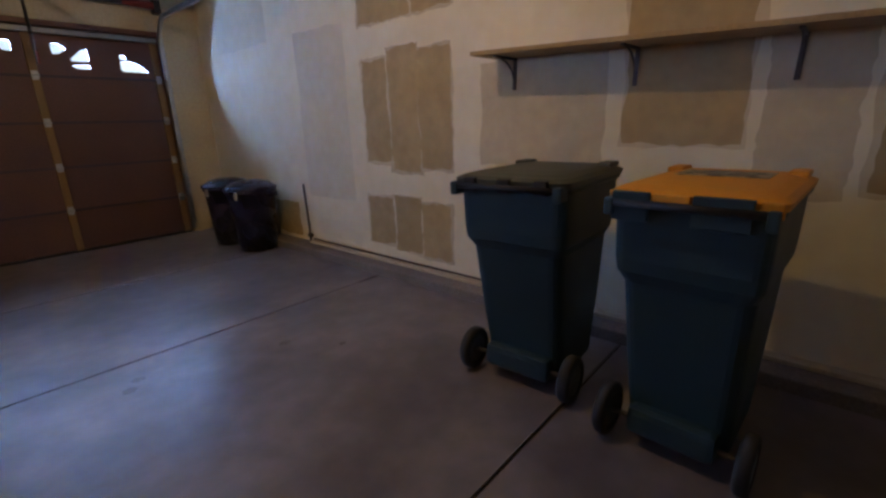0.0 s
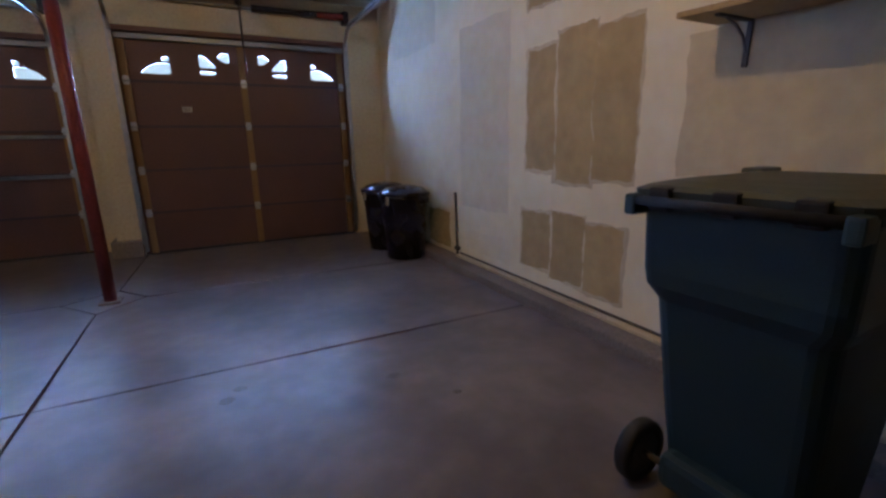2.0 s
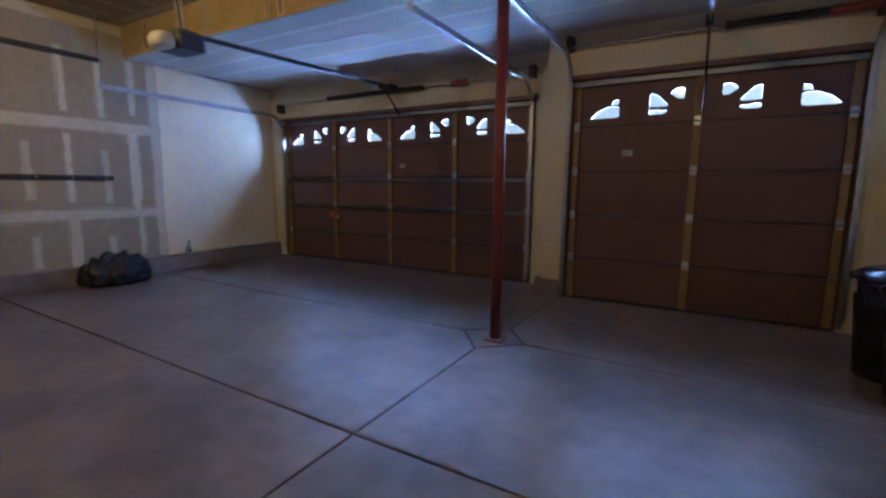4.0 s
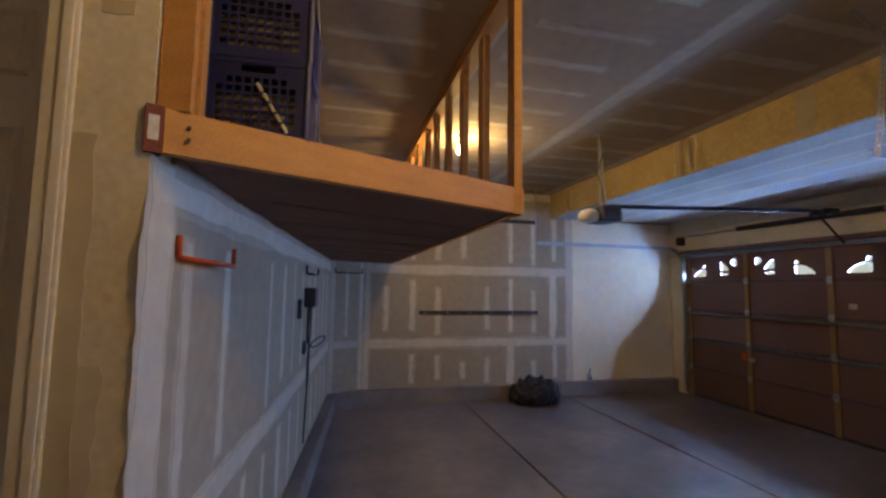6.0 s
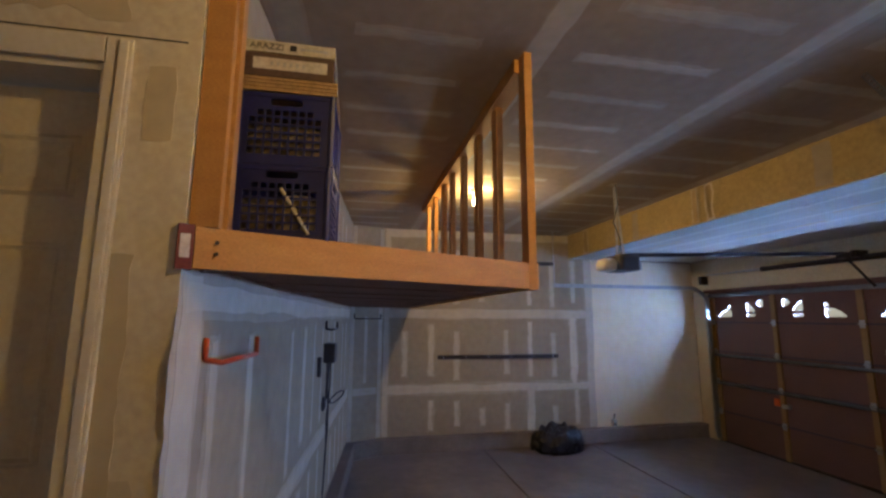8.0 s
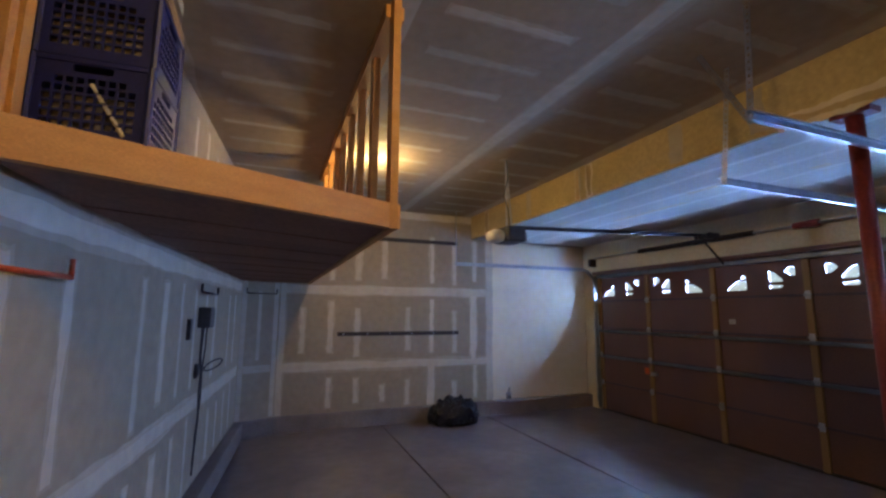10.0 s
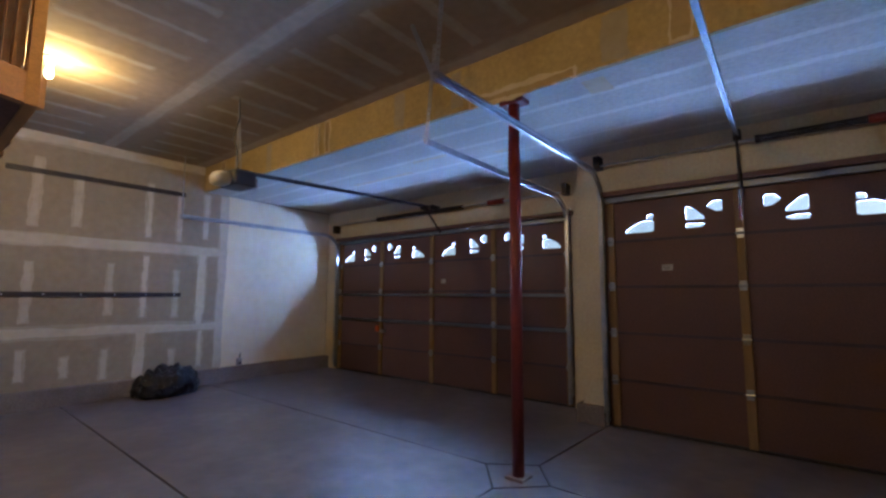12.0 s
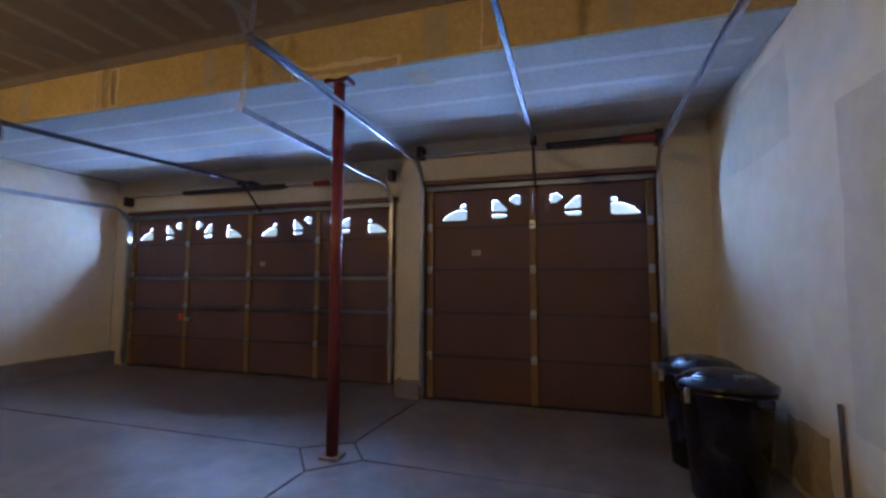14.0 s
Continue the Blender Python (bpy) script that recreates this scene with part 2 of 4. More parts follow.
def loft_shape(levels, n=4):
    """A closed body through rounded rectangles: (z, width x, depth y, radius, offset x)."""
    bm = bmesh.new()
    rings = [[bm.verts.new((x + ox, y, z)) for x, y in rounded_rect(w, d, r, n)] for z, w, d, r, ox in levels]
    for a, b in zip(rings, rings[1:]):
        for i in range(len(a)):
            j = (i + 1) % len(a)
            bm.faces.new((a[i], a[j], b[j], b[i]))
    bm.faces.new(rings[0][::-1])
    bm.faces.new(rings[-1])
    return bm


def smear(axis, level, proud, u0, u1, v0, v1, rough=0.02, seed=1):
    """A thin trowelled patch with a wavering edge on a wall (axis x or y: u runs along the wall, v up) or a ceiling (axis z: u along x, v along y)."""
    rnd = random.Random(seed)
    step = max(0.03, min(0.10, (u1 - u0 + v1 - v0) / 40))
    outline = []
    corners = [(u0, v0), (u1, v0), (u1, v1), (u0, v1)]
    for i, a in enumerate(corners):
        b = corners[(i + 1) % 4]
        length = math.hypot(b[0] - a[0], b[1] - a[1])
        k = max(2, int(length / step))
        nx, ny = (b[1] - a[1]) / length, -(b[0] - a[0]) / length
        drift = 0.0
        for j in range(k):
            drift = drift * 0.75 + rnd.uniform(-1, 1) * rough * 0.6
            t = j / k
            outline.append((a[0] + (b[0] - a[0]) * t + nx * drift, a[1] + (b[1] - a[1]) * t + ny * drift))
    bm = bmesh.new()

    def place(u, v, w):
        return (w, u, v) if axis == "x" else (u, w, v) if axis == "y" else (u, v, w)

    back = [bm.verts.new(place(u, v, level)) for u, v in outline]
    front = [bm.verts.new(place(u, v, level + proud)) for u, v in outline]
    bm.faces.new(front)
    for i in range(len(front)):
        j = (i + 1) % len(front)
        bm.faces.new((back[i], back[j], front[j], front[i]))
    return bm


# ---- plan ----
RIGHT, LEFT, FRONT, FRONT2 = 2.95, -5.50, 0.0, 0.48
HOUSE_X, HOOK_Y, BACK = -0.05, -5.90, -7.80
LOW, HIGH, STEP_Y = 2.93, 3.32, -1.86
S0, S1, SH = 0.02, 2.45, 2.42
D0, D1, DH = -5.16, -0.60, 2.36

ground = structure("ground", box(-60, 60, -40, 90, -0.4, -0.12), M_CURB, "grey concrete ground under and outside the garage")
floor = structure("floor", box(LEFT - 0.2, RIGHT + 0.2, BACK - 0.2, 0.75, -0.11, -0.012), M_JOINT, "dark dirt in the control joints of the floor")
wall_right = structure("wall_right", box(RIGHT, RIGHT + 0.16, BACK - 0.16, 0.8, -0.05, 3.5), M_SKIM, "drywall garage wall with skim coat and bare patches")
wall_left = structure("wall_left", box(LEFT - 0.16, LEFT, -5.0, 0.8, -0.05, 3.5), M_PAPER, "taped and mudded unpainted drywall garage wall")
TURN = Matrix.Translation((HOUSE_X, HOOK_Y, 0)) @ Matrix.Rotation(radians(-5.0), 4, "Z") @ Matrix.Translation((-HOUSE_X, -HOOK_Y, 0))
FAR_X, FAR_Y = -5.30, HOOK_Y + 0.459
wall_corner = structure("wall_corner", prism([(LEFT, -4.96), (FAR_X, FAR_Y), (FAR_X - 0.14, FAR_Y - 0.1), (LEFT - 0.16, -5.06)], -0.05, 3.5), M_PAPER, "angled drywall panel in the garage corner")
wall_hook = structure("wall_hook", box(-5.4, HOUSE_X - 0.16, HOOK_Y - 0.16, HOOK_Y, -0.05, 3.5), M_PAPER, "taped drywall wall below the storage loft")
wall_hook.matrix_world = TURN
# back wall out of view, given a dull colour to lessen bounced light
wall_back = structure("wall_back", box(HOUSE_X - 0.16, RIGHT, BACK - 0.16, BACK, -0.05, 3.5), M_PAPER, "unseen back wall of the garage, dull to cut bounced light")
OY0, OY1, OZ0, OZ1 = -6.97, -6.15, 0.30, 2.70
bm = box(HOUSE_X - 0.16, HOUSE_X, OY1, HOOK_Y, -0.05, 3.5)
add_box(bm, HOUSE_X - 0.16, HOUSE_X, BACK, OY0, -0.05, 3.5)
add_box(bm, HOUSE_X - 0.16, HOUSE_X, OY0, OY1, OZ1, 3.5)
add_box(bm, HOUSE_X - 0.16, HOUSE_X, OY0, OY1, -0.05, OZ0)
wall_house = structure("wall_house", bm, M_WALLPAINT, "cream painted wall with the house door in it")


def upright(outline, y0, y1):
    """A wall from an outline in x and z, y0 to y1 thick."""
    bm = prism(outline, y0, y1)
    for v in bm.verts:
        v.co = Vector((v.co.x, v.co.z, v.co.y))
    return bm


TOP = LOW + 0.1
wall_front = structure("wall_front_single", upright([(-0.03, SH + 0.02), (S1 + 0.03, SH + 0.02), (S1 + 0.03, -0.05), (RIGHT, -0.05), (RIGHT, TOP), (-0.03, TOP)], FRONT, FRONT + 0.16), M_WALLPAINT, "cream drywall around the single garage door")
wall_pillar = structure("wall_pillar", box(-0.28, -0.03, FRONT, FRONT2 + 0.16, -0.05, TOP), M_WALLPAINT, "cream drywall pillar between the garage doors")
wall_front2 = structure("wall_front_double", upright([(LEFT, -0.05), (D0 - 0.03, -0.05), (D0 - 0.03, DH + 0.02), (D1 + 0.03, DH + 0.02), (D1 + 0.03, -0.05), (-0.28, -0.05), (-0.28, TOP), (LEFT, TOP)], FRONT2, FRONT2 + 0.16), M_WALLPAINT, "cream drywall around the double garage door")
ceiling_low = structure("ceiling_low", box(LEFT - 0.16, RIGHT + 0.16, STEP_Y + 0.02, 0.8, LOW, 3.5), M_WHITE, "white dropped ceiling above the garage doors")
ceiling_step = structure("ceiling_step", box(LEFT, RIGHT, STEP_Y - 0.02, STEP_Y + 0.02, LOW - 0.004, 3.45), M_YELLOW, "yellowed drywall face of the ceiling drop")
ceiling_high = structure("ceiling_high", box(LEFT - 0.16, RIGHT + 0.16, BACK - 0.16, STEP_Y, HIGH, 3.55), M_CEIL, "unpainted drywall ceiling with mudded seams")

# curbs at the foot of the walls
CURB = 0.215
bm = box(RIGHT - 0.215, RIGHT, BACK, -0.02, -0.02, 0.075, 0.012)
structure("curb_right", bm, M_CURB, "rough grey concrete curb along the wall")
structure("sill_right", box(RIGHT - 0.075, RIGHT - 0.001, BACK, -2.2, 0.075, 0.10, 0.006), M_PATCH2, "pale sill board at the foot of the wall")
structure("curb_left", box(LEFT, LEFT + 0.12, -4.96, FRONT2, -0.02, CURB, 0.012), M_CURB, "grey concrete curb along the wall")
structure("curb_corner", prism([(LEFT, -4.96), (LEFT + 0.12, -4.93), (FAR_X + 0.085, FAR_Y + 0.115), (FAR_X, FAR_Y)], -0.02, CURB - 0.003), M_CURB, "grey concrete curb in the corner")
structure("curb_hook", box(-5.28, HOUSE_X, HOOK_Y, HOOK_Y + 0.12, -0.02, CURB, 0.012), M_CURB, "grey concrete curb below the loft").matrix_world = TURN
structure("curb_pillar", box(-0.34, -0.035, -0.06, FRONT2, -0.02, CURB - 0.02, 0.012), M_CURB, "concrete footing of the wall between the garage doors")

# ---- single things: steel post ----
post = thing("steel_post", -0.085, -1.79, 0, "red oxide painted steel column on the concrete floor", "column")
part("shaft", rod((0, 0, 0.02), (0, 0, LOW - 0.05), 0.045, 24), M_RED, post, smooth=True)
part("base_plate", box(-0.075, 0.075, -0.075, 0.075, 0, 0.02, 0.004), M_CURB, post, "grouted base plate")
part("cap_plate", box(-0.105, 0.105, -0.06, 0.06, LOW - 0.05, LOW - 0.012, 0.004), M_RED, post)


# ---- garage doors ----
def lite_shapes(s):
    a = [[(0.18, 0), (0.475, 0), (0.475, 0.115), (0.36, 0.118), (0.26, 0.072)], [(0.405, 0.135), (0.47, 0.135), (0.47, 0.185), (0.415, 0.18)]]
    b = [[(0.77, 0.008), (0.90, 0.008), (0.945, 0.04), (0.77, 0.055)], [(0.77, 0.085), (0.935, 0.085), (0.93, 0.11), (0.83, 0.205), (0.77, 0.22)], [(0.955, 0.205), (1.03, 0.15), (1.085, 0.15), (1.085, 0.25), (1.01, 0.255)]]
    left = a + b
    right = [[(2.49 - x, z) for x, z in p][::-1] for p in left]
    return [[(x * s, z) for x, z in p] for p in left + right]


def pierced_panel(name, x0, x1, z0, z1, holes, y0, y1):
    """A sheet in the xz plane with rounded openings cut through it."""
    cu = bpy.data.curves.new(name, "CURVE")
    cu.dimensions, cu.fill_mode, cu.extrude = "2D", "BOTH", (y1 - y0) / 2
    for pts in [[(x0, z0), (x1, z0), (x1, z1), (x0, z1)]] + [rounded(h, 2, 0.11) for h in holes]:
        sp = cu.splines.new("POLY")
        sp.points.add(len(pts) - 1)
        for p, (x, z) in zip(sp.points, pts):
            p.co = (x, z, 0, 1)
        sp.use_cyclic_u = True
    tmp = bpy.data.objects.new(name, cu)
    me = bpy.data.meshes.new_from_object(tmp)
    bpy.data.objects.remove(tmp)
    me.transform(Matrix.Translation((0, (y0 + y1) / 2, 0)) @ Matrix.Rotation(radians(90), 4, "X"))
    bm = bmesh.new()
    bm.from_mesh(me)
    bpy.data.meshes.remove(me)
    return bm


def garage_door(name, x, y, width, height, columns, lites, label, struts):
    door = thing(name, x, y, 0, label, "garage door")
    sec = height / 5
    # added sheet that keeps daylight from leaking through joints and sides
    part("backing", box(-0.05, width + 0.05, 0.056, 0.068, 0.0, 4 * sec + 0.05), M_PANEL, door, "added backing sheet that blocks light at the gaps")
    for i in range(4):
        part("section", box(0, width, 0.03, 0.055, i * sec + 0.003, (i + 1) * sec - 0.003, 0.003), M_PANEL, door)
    holes = [[(px + ox, pz + 4 * sec + 0.08) for px, pz in p] for s, ox in lites for p in lite_shapes(s)]
    part("section", pierced_panel("section", -0.05, width + 0.05, 4 * sec + 0.003, height + 0.018, holes, 0.03, 0.055), M_PANEL, door, "top section with sunburst window openings")
    pane = part("pane", box(0.08, width - 0.08, 0.059, 0.063, 4 * sec + 0.055, height - 0.03), M_GLASS, door, "clear window glass")
    pane.visible_shadow = False
    # dark strips paint the shade of the bevel groove at each joint
    for i in range(1, 5):
        part("section_edge", box(0.0, width, 0.022, 0.0295, i * sec - 0.016, i * sec + 0.012, 0.002), M_SEAM, door, "dark strip for the shaded groove between sections")
    for c in columns:
        for i in range(5):
            part("stile", box(c - 0.035, c + 0.035, 0.0, 0.03, i * sec + 0.006, (i + 1) * sec - 0.006, 0.004), M_STILE, door)
        for i in range(1, 5):
            bm = box(c - 0.028, c + 0.028, -0.006, 0.0, i * sec - 0.045, i * sec + 0.045, 0.002)
            add_cylinder(bm, 0.012, 0.012, Matrix.Translation((c, -0.010, i * sec)) @ Matrix.Rotation(radians(90), 4, "Y"), 0.07, 10)
            part("hinge", bm, M_STEEL, door)
    for z in struts:
        part("strut", sweep([(0.0, -0.012, z), (width, -0.012, z)], [(-0.015, -0.02), (0.015, -0.02), (0.015, -0.015), (-0.009, -0.012), (-0.009, 0.012), (0.015, 0.015), (0.015, 0.02), (-0.015, 0.02)]), M_RAIL, door)
    part("top_strut", box(0, width, -0.03, 0.02, height - 0.065, height - 0.01, 0.006), M_RAIL, door)
    part("bottom_seal", box(0, width, 0.0, 0.05, 0.0, 0.022, 0.004), M_DARKSTEEL, door)
    return door


SEC = SH / 5
door_single = garage_door("garage_door", S0, 0.02, S1 - S0, SH, [0.045, 1.215, 2.385], [(1.0, 0.0)], "closed brown single garage door with sunburst windows", [])
DW = D1 - D0
door_double = garage_door("garage_door", D0, FRONT2 + 0.02, DW, DH, [0.045, DW * 0.25, DW * 0.5, DW * 0.75, DW - 0.045], [(DW / 4.86, -0.05), (DW / 4.86, DW / 2)], "closed brown double garage door with sunburst windows", [1.36, 0.92])
for d, x, z, w in ((door_single, 0.585, 1.64, 0.10), (door_double, D0 * -1 - 2.66, 1.57, 0.085)):
    lab = part("warning_label", box(x - w / 2, x + w / 2, 0.024, 0.029, z - 0.03, z + 0.03), M_LABEL, d, "small white warning label")
    for k in range(3):
        part("print", box(x - w * 0.4, x + w * (0.38 - 0.1 * k), 0.021, 0.0235, z + 0.012 - k * 0.014, z + 0.016 - k * 0.014), M_DARKGREY, lab)
lock = part("lock", box(1.14, 1.24, -0.02, 0.03, 0.72, 0.77, 0.008), M_STEEL, door_double, "steel slide lock")
part("lock_tag", box(1.02, 1.10, -0.012, 0.02, 0.73, 0.83, 0.01), M_ORANGE, door_double, "orange plastic tag")


def trim_frame(x0, x1, h, y):
    bm = box(x0 - 0.06, x1 + 0.06, y - 0.035, y, h + 0.0, h + 0.055, 0.004)
    return bm


structure("trim_single", trim_frame(S0, S1, SH + 0.005, 0.0), M_PANEL, "dark wooden stop above the garage door")
structure("trim_double", trim_frame(D0, D1, DH + 0.005, FRONT2), M_PANEL, "dark wooden stop above the garage door")


def door_track(name, x, y, z, y_end, side, label):
    tr = thing(name, x, y, 0, label, "door track", "garage door tracks")
    r = 0.32
    pts = [(0, -0.03, 0.05), (0, -0.03, 0.8), (0, -0.03, z - r)]
    pts += [(0, -0.03 - r + r * math.cos(radians(a)), z - r + r * math.sin(radians(a))) for a in range(10, 91, 10)]
    pts += [(0, y_end - y, z)]
    bm = bmesh.new()
    w, h, t = 0.03, 0.055, 0.004
    rings = []
    for i, p in enumerate(pts):
        p = Vector(p)
        d = (Vector(pts[min(i + 1, len(pts) - 1)]) - Vector(pts[max(i - 1, 0)])).normalized()
        u = Vector((1, 0, 0)).cross(d).normalized()
        prof = [(0, -h / 2), (w, -h / 2), (w, -h / 2 + 0.010), (w - t, -h / 2 + 0.010), (w - t, -h / 2 + t), (t, -h / 2 + t), (t, h / 2 - t), (w - t, h / 2 - t), (w - t, h / 2 - 0.010), (w, h / 2 - 0.010), (w, h / 2), (0, h / 2)]
        rings.append([bm.verts.new(p + Vector((side * s, 0, 0)) + u * v) for s, v in prof])
    for a, b in zip(rings, rings[1:]):
        for i in range(12):
            bm.faces.new((a[i], a[(i + 1) % 12], b[(i + 1) % 12], b[i]))
    bm.faces.new(rings[0][::-1])
    bm.faces.new(rings[-1])
    part("rail", bm, M_STEEL, tr)
    part("angle", box(-side * 0.002 - 0.014, -side * 0.002 + 0.014, -0.065, 0.0, 0.14, z - 0.12), M_STEEL, tr)
    for zz in (0.35, 0.95, 1.45, 1.95):
        bm = box(-0.026, 0.026, -0.05, 0.0, zz - 0.03, zz + 0.03, 0.003)
        part("bracket", bm, M_STEEL, tr)
    part("bearing_plate", box(-0.035, 0.035, -0.13, 0.0, z + 0.06, z + 0.20, 0.006), M_DARKSTEEL, tr)
    for zz in (0.72, 1.42):
        part("roller", add_cylinder(bmesh.new(), 0.022, 0.022, Matrix.Translation((side * 0.018, -0.03, zz)) @ Matrix.Rotation(radians(90), 4, "Y"), 0.02, 14), M_STEEL, tr)
    return tr


def perforated_strap(name, parent, a, b, w=0.032, t=0.004):
    """A steel angle strap with punched holes, shown as short bridges between two thin edges."""
    a, b = Vector(a), Vector(b)
    d = (b - a).normalized()
    side = d.cross(Vector((0, 1, 0))).normalized()
    nrm = side.cross(d)
    bm = bmesh.new()
    m = Matrix((side, nrm, d)).transposed().to_4x4()
    length = (b - a).length
    for s in (-1, 1):
        bmesh.ops.create_cube(bm, size=1, matrix=Matrix.Translation((a + b) / 2 + side * s * w * 0.37) @ m @ Matrix.Diagonal((w * 0.26, t, length, 1)))
    k = max(3, int(length / 0.038))
    for i in range(k + 1):
        bmesh.ops.create_cube(bm, size=1, matrix=Matrix.Translation(a + d * (length * i / k)) @ m @ Matrix.Diagonal((w * 0.6, t * 0.9, 0.02, 1)))
    return part(name, bm, M_STEEL, parent)


t1 = door_track("garage_door_track", -0.02, 0.0, 2.67, -2.89, 1, "galvanised track of the single garage door")
perforated_strap("hanger", t1, (0, -2.86, 2.64), (0, -2.80, HIGH))
perforated_strap("hanger", t1, (0.0, -2.88, 2.66), (-0.45, -2.60, HIGH))
t2 = door_track("garage_door_track", 2.49, 0.0, 2.62, -2.89, -1, "galvanised track of the single garage door")
perforated_strap("hanger", t2, (0, -2.86, 2.60), (0, -2.80, HIGH))
t3 = door_track("garage_door_track", -0.60, FRONT2, 2.56, -2.31, -1, "galvanised track of the double garage door")
perforated_strap("hanger", t3, (0, -2.28 - FRONT2, 2.54), (0.10, -2.30 - FRONT2, HIGH))
t4 = door_track("garage_door_track", -5.17, FRONT2, 2.45, -2.33, 1, "galvanised track of the double garage door")
perforated_strap("hanger", t4, (0, -2.30 - FRONT2, 2.43), (-0.02, -2.30 - FRONT2, HIGH))


def torsion_spring(x, y, z, x0, x1, s0, s1, c0, c1):
    sp = thing("torsion_spring", x, y, z, "torsion spring on a steel shaft above the garage door", "spring", "torsion springs")
    part("shaft", rod((x0 - x, 0, 0), (x1 - x, 0, 0), 0.013), M_STEEL, sp)
    pts, turns = [], int((s1 - s0) / 0.011)
    for i in range(turns * 8 + 1):
        a = i * math.pi / 4
        pts.append((s0 - x + (s1 - s0) * i / (turns * 8), 0.030 * math.cos(a), 0.030 * math.sin(a)))
    part("coil", sweep(pts, circle_profile(0.0052, 5), up=Vector((1, 0, 0))), M_DARKSTEEL, sp, "black coiled spring")
    part("collar", rod((s0 - x - 0.03, 0, 0), (s0 - x + 0.01, 0, 0), 0.037), M_DARKSTEEL, sp)
    part("cone", rod((c0 - x, 0, 0), (c1 - x, 0, 0), 0.037, 16, 0.043), M_REDCONE, sp, "red painted winding cone and drum")
    return sp


torsion_spring(1.2, -0.08, 2.76, -0.02, 2.50, 1.43, 2.14, 2.14, 2.46)
torsion_spring(-2.8, FRONT2 - 0.08, 2.66, -5.10, -0.60, -4.0, -2.2, -1.75, -1.50)

# ---- openers ----
op = thing("garage_door_opener", -2.72, -2.72, 2.50, "grey garage door opener hung from the ceiling", "opener")
bm = loft_shape([(-0.085, 0.30, 0.20, 0.03, 0), (-0.075, 0.33, 0.23, 0.04, 0), (0.05, 0.33, 0.23, 0.04, 0), (0.075, 0.28, 0.19, 0.04, 0)])
part("housing", bm, M_DARKGREY, op, "dark grey motor housing", smooth=False)
dome = loft_shape([(-0.09, 0.16, 0.10, 0.045, 0), (-0.07, 0.25, 0.17, 0.07, 0), (0.0, 0.28, 0.20, 0.09, 0), (0.05, 0.22, 0.15, 0.07, 0), (0.065, 0.12, 0.08, 0.035, 0)], 6)
bmesh.ops.translate(dome, verts=dome.verts, vec=(0, -0.19, -0.015))
bmesh.ops.scale(dome, verts=dome.verts, vec=(0.85, 0.9, 0.85))
part("light_lens", dome, M_PORCELAIN, op, "translucent cream light cover", smooth=True)
part("light_lens", box(-0.12, 0.12, 0.112, 0.15, -0.08, 0.02, 0.015), M_GREY, op)
part("rail", sweep([(0, 0.05, 0.085), (0, 3.05, 0.20)], c_profile(0.03, 0.04, 0.006)), M_DARKSTEEL, op)
part("header_bracket", box(-0.03, 0.03, 3.0, 3.19, 0.16, 0.24, 0.006), M_DARKSTEEL, op)
part("arm", rod((0, 2.85, 0.18), (0.06, 3.17, -0.18), 0.014), M_DARKSTEEL, op)
part("trolley", box(-0.03, 0.03, 2.78, 2.92, 0.13, 0.19, 0.006), M_DARKSTEEL, op)
perforated_strap("hanger", op, (-0.06, 0, 0.07), (-0.06, 0, HIGH - 2.5))
perforated_strap("hanger", op, (0.08, -0.02, 0.07), (-0.02, -0.02, HIGH - 2.5))
part("cord", sweep([(0.05, -0.05, HIGH - 2.5), (0.09, -0.06, 0.6), (0.02, -0.08, 0.42), (0.10, -0.07, 0.25), (0.09, -0.05, 0.07)], circle_profile(0.006)), M_CORD, op)
op2 = thing("opener_rail", 1.265, 0, 2.83, "galvanised opener rail above the single garage door", "opener rail")
part("rail", sweep([(0, -0.06, 0.0), (0.065, -3.2, -0.04)], c_profile(0.034, 0.042, 0.006)), M_RAIL, op2)
part("header_bracket", box(-0.03, 0.03, -0.10, 0.0, -0.05, 0.05, 0.006), M_DARKSTEEL, op2)
part("arm", rod((0, -0.14, -0.02), (0.01, -0.03, -0.50), 0.012), M_DARKSTEEL, op2)
part("release_cord", rod((0.0, -0.20, 0.0), (0.0, -0.20, -0.68), 0.004), M_CORD, op2)
part("release_handle", rod((0.0, -0.20, -0.68), (0.0, -0.20, -0.80), 0.012, 10, 0.007), M_REDCONE, op2, "small red pull handle")
part("hanger", rod((0.065, -3.18, -0.03), (0.065, -3.18, HIGH - 2.83), 0.012), M_STEEL, op2)

# ---- storage loft ----
LB, LZ0, LZ1 = 2.08, 2.08, 2.20
A, B = Vector((-0.05, -5.87)), Vector((-0.68, -4.53))
along = (B - A).normalized()
inward = Vector((-along.y, along.x))
loft = thing("storage_loft", -2.8, -5.2, LB, "pine storage loft with open stud railing on the wall", "loft")


def local(v):
    return (v[0] + 2.8, v[1] + 5.2)


def beam(name, a, b, thick, z0, z1, mat, parent, label="", shift=0.0):
    """A plank set on edge from a to b, thick towards the inside."""
    d = (b - a).normalized()
    n = Vector((-d.y, d.x))
    pts = [a + n * shift, b + n * shift, b + n * (shift + thick), a + n * (shift + thick)]
    return part(name, prism([local(p) for p in pts], z0, z1), mat, parent, label)


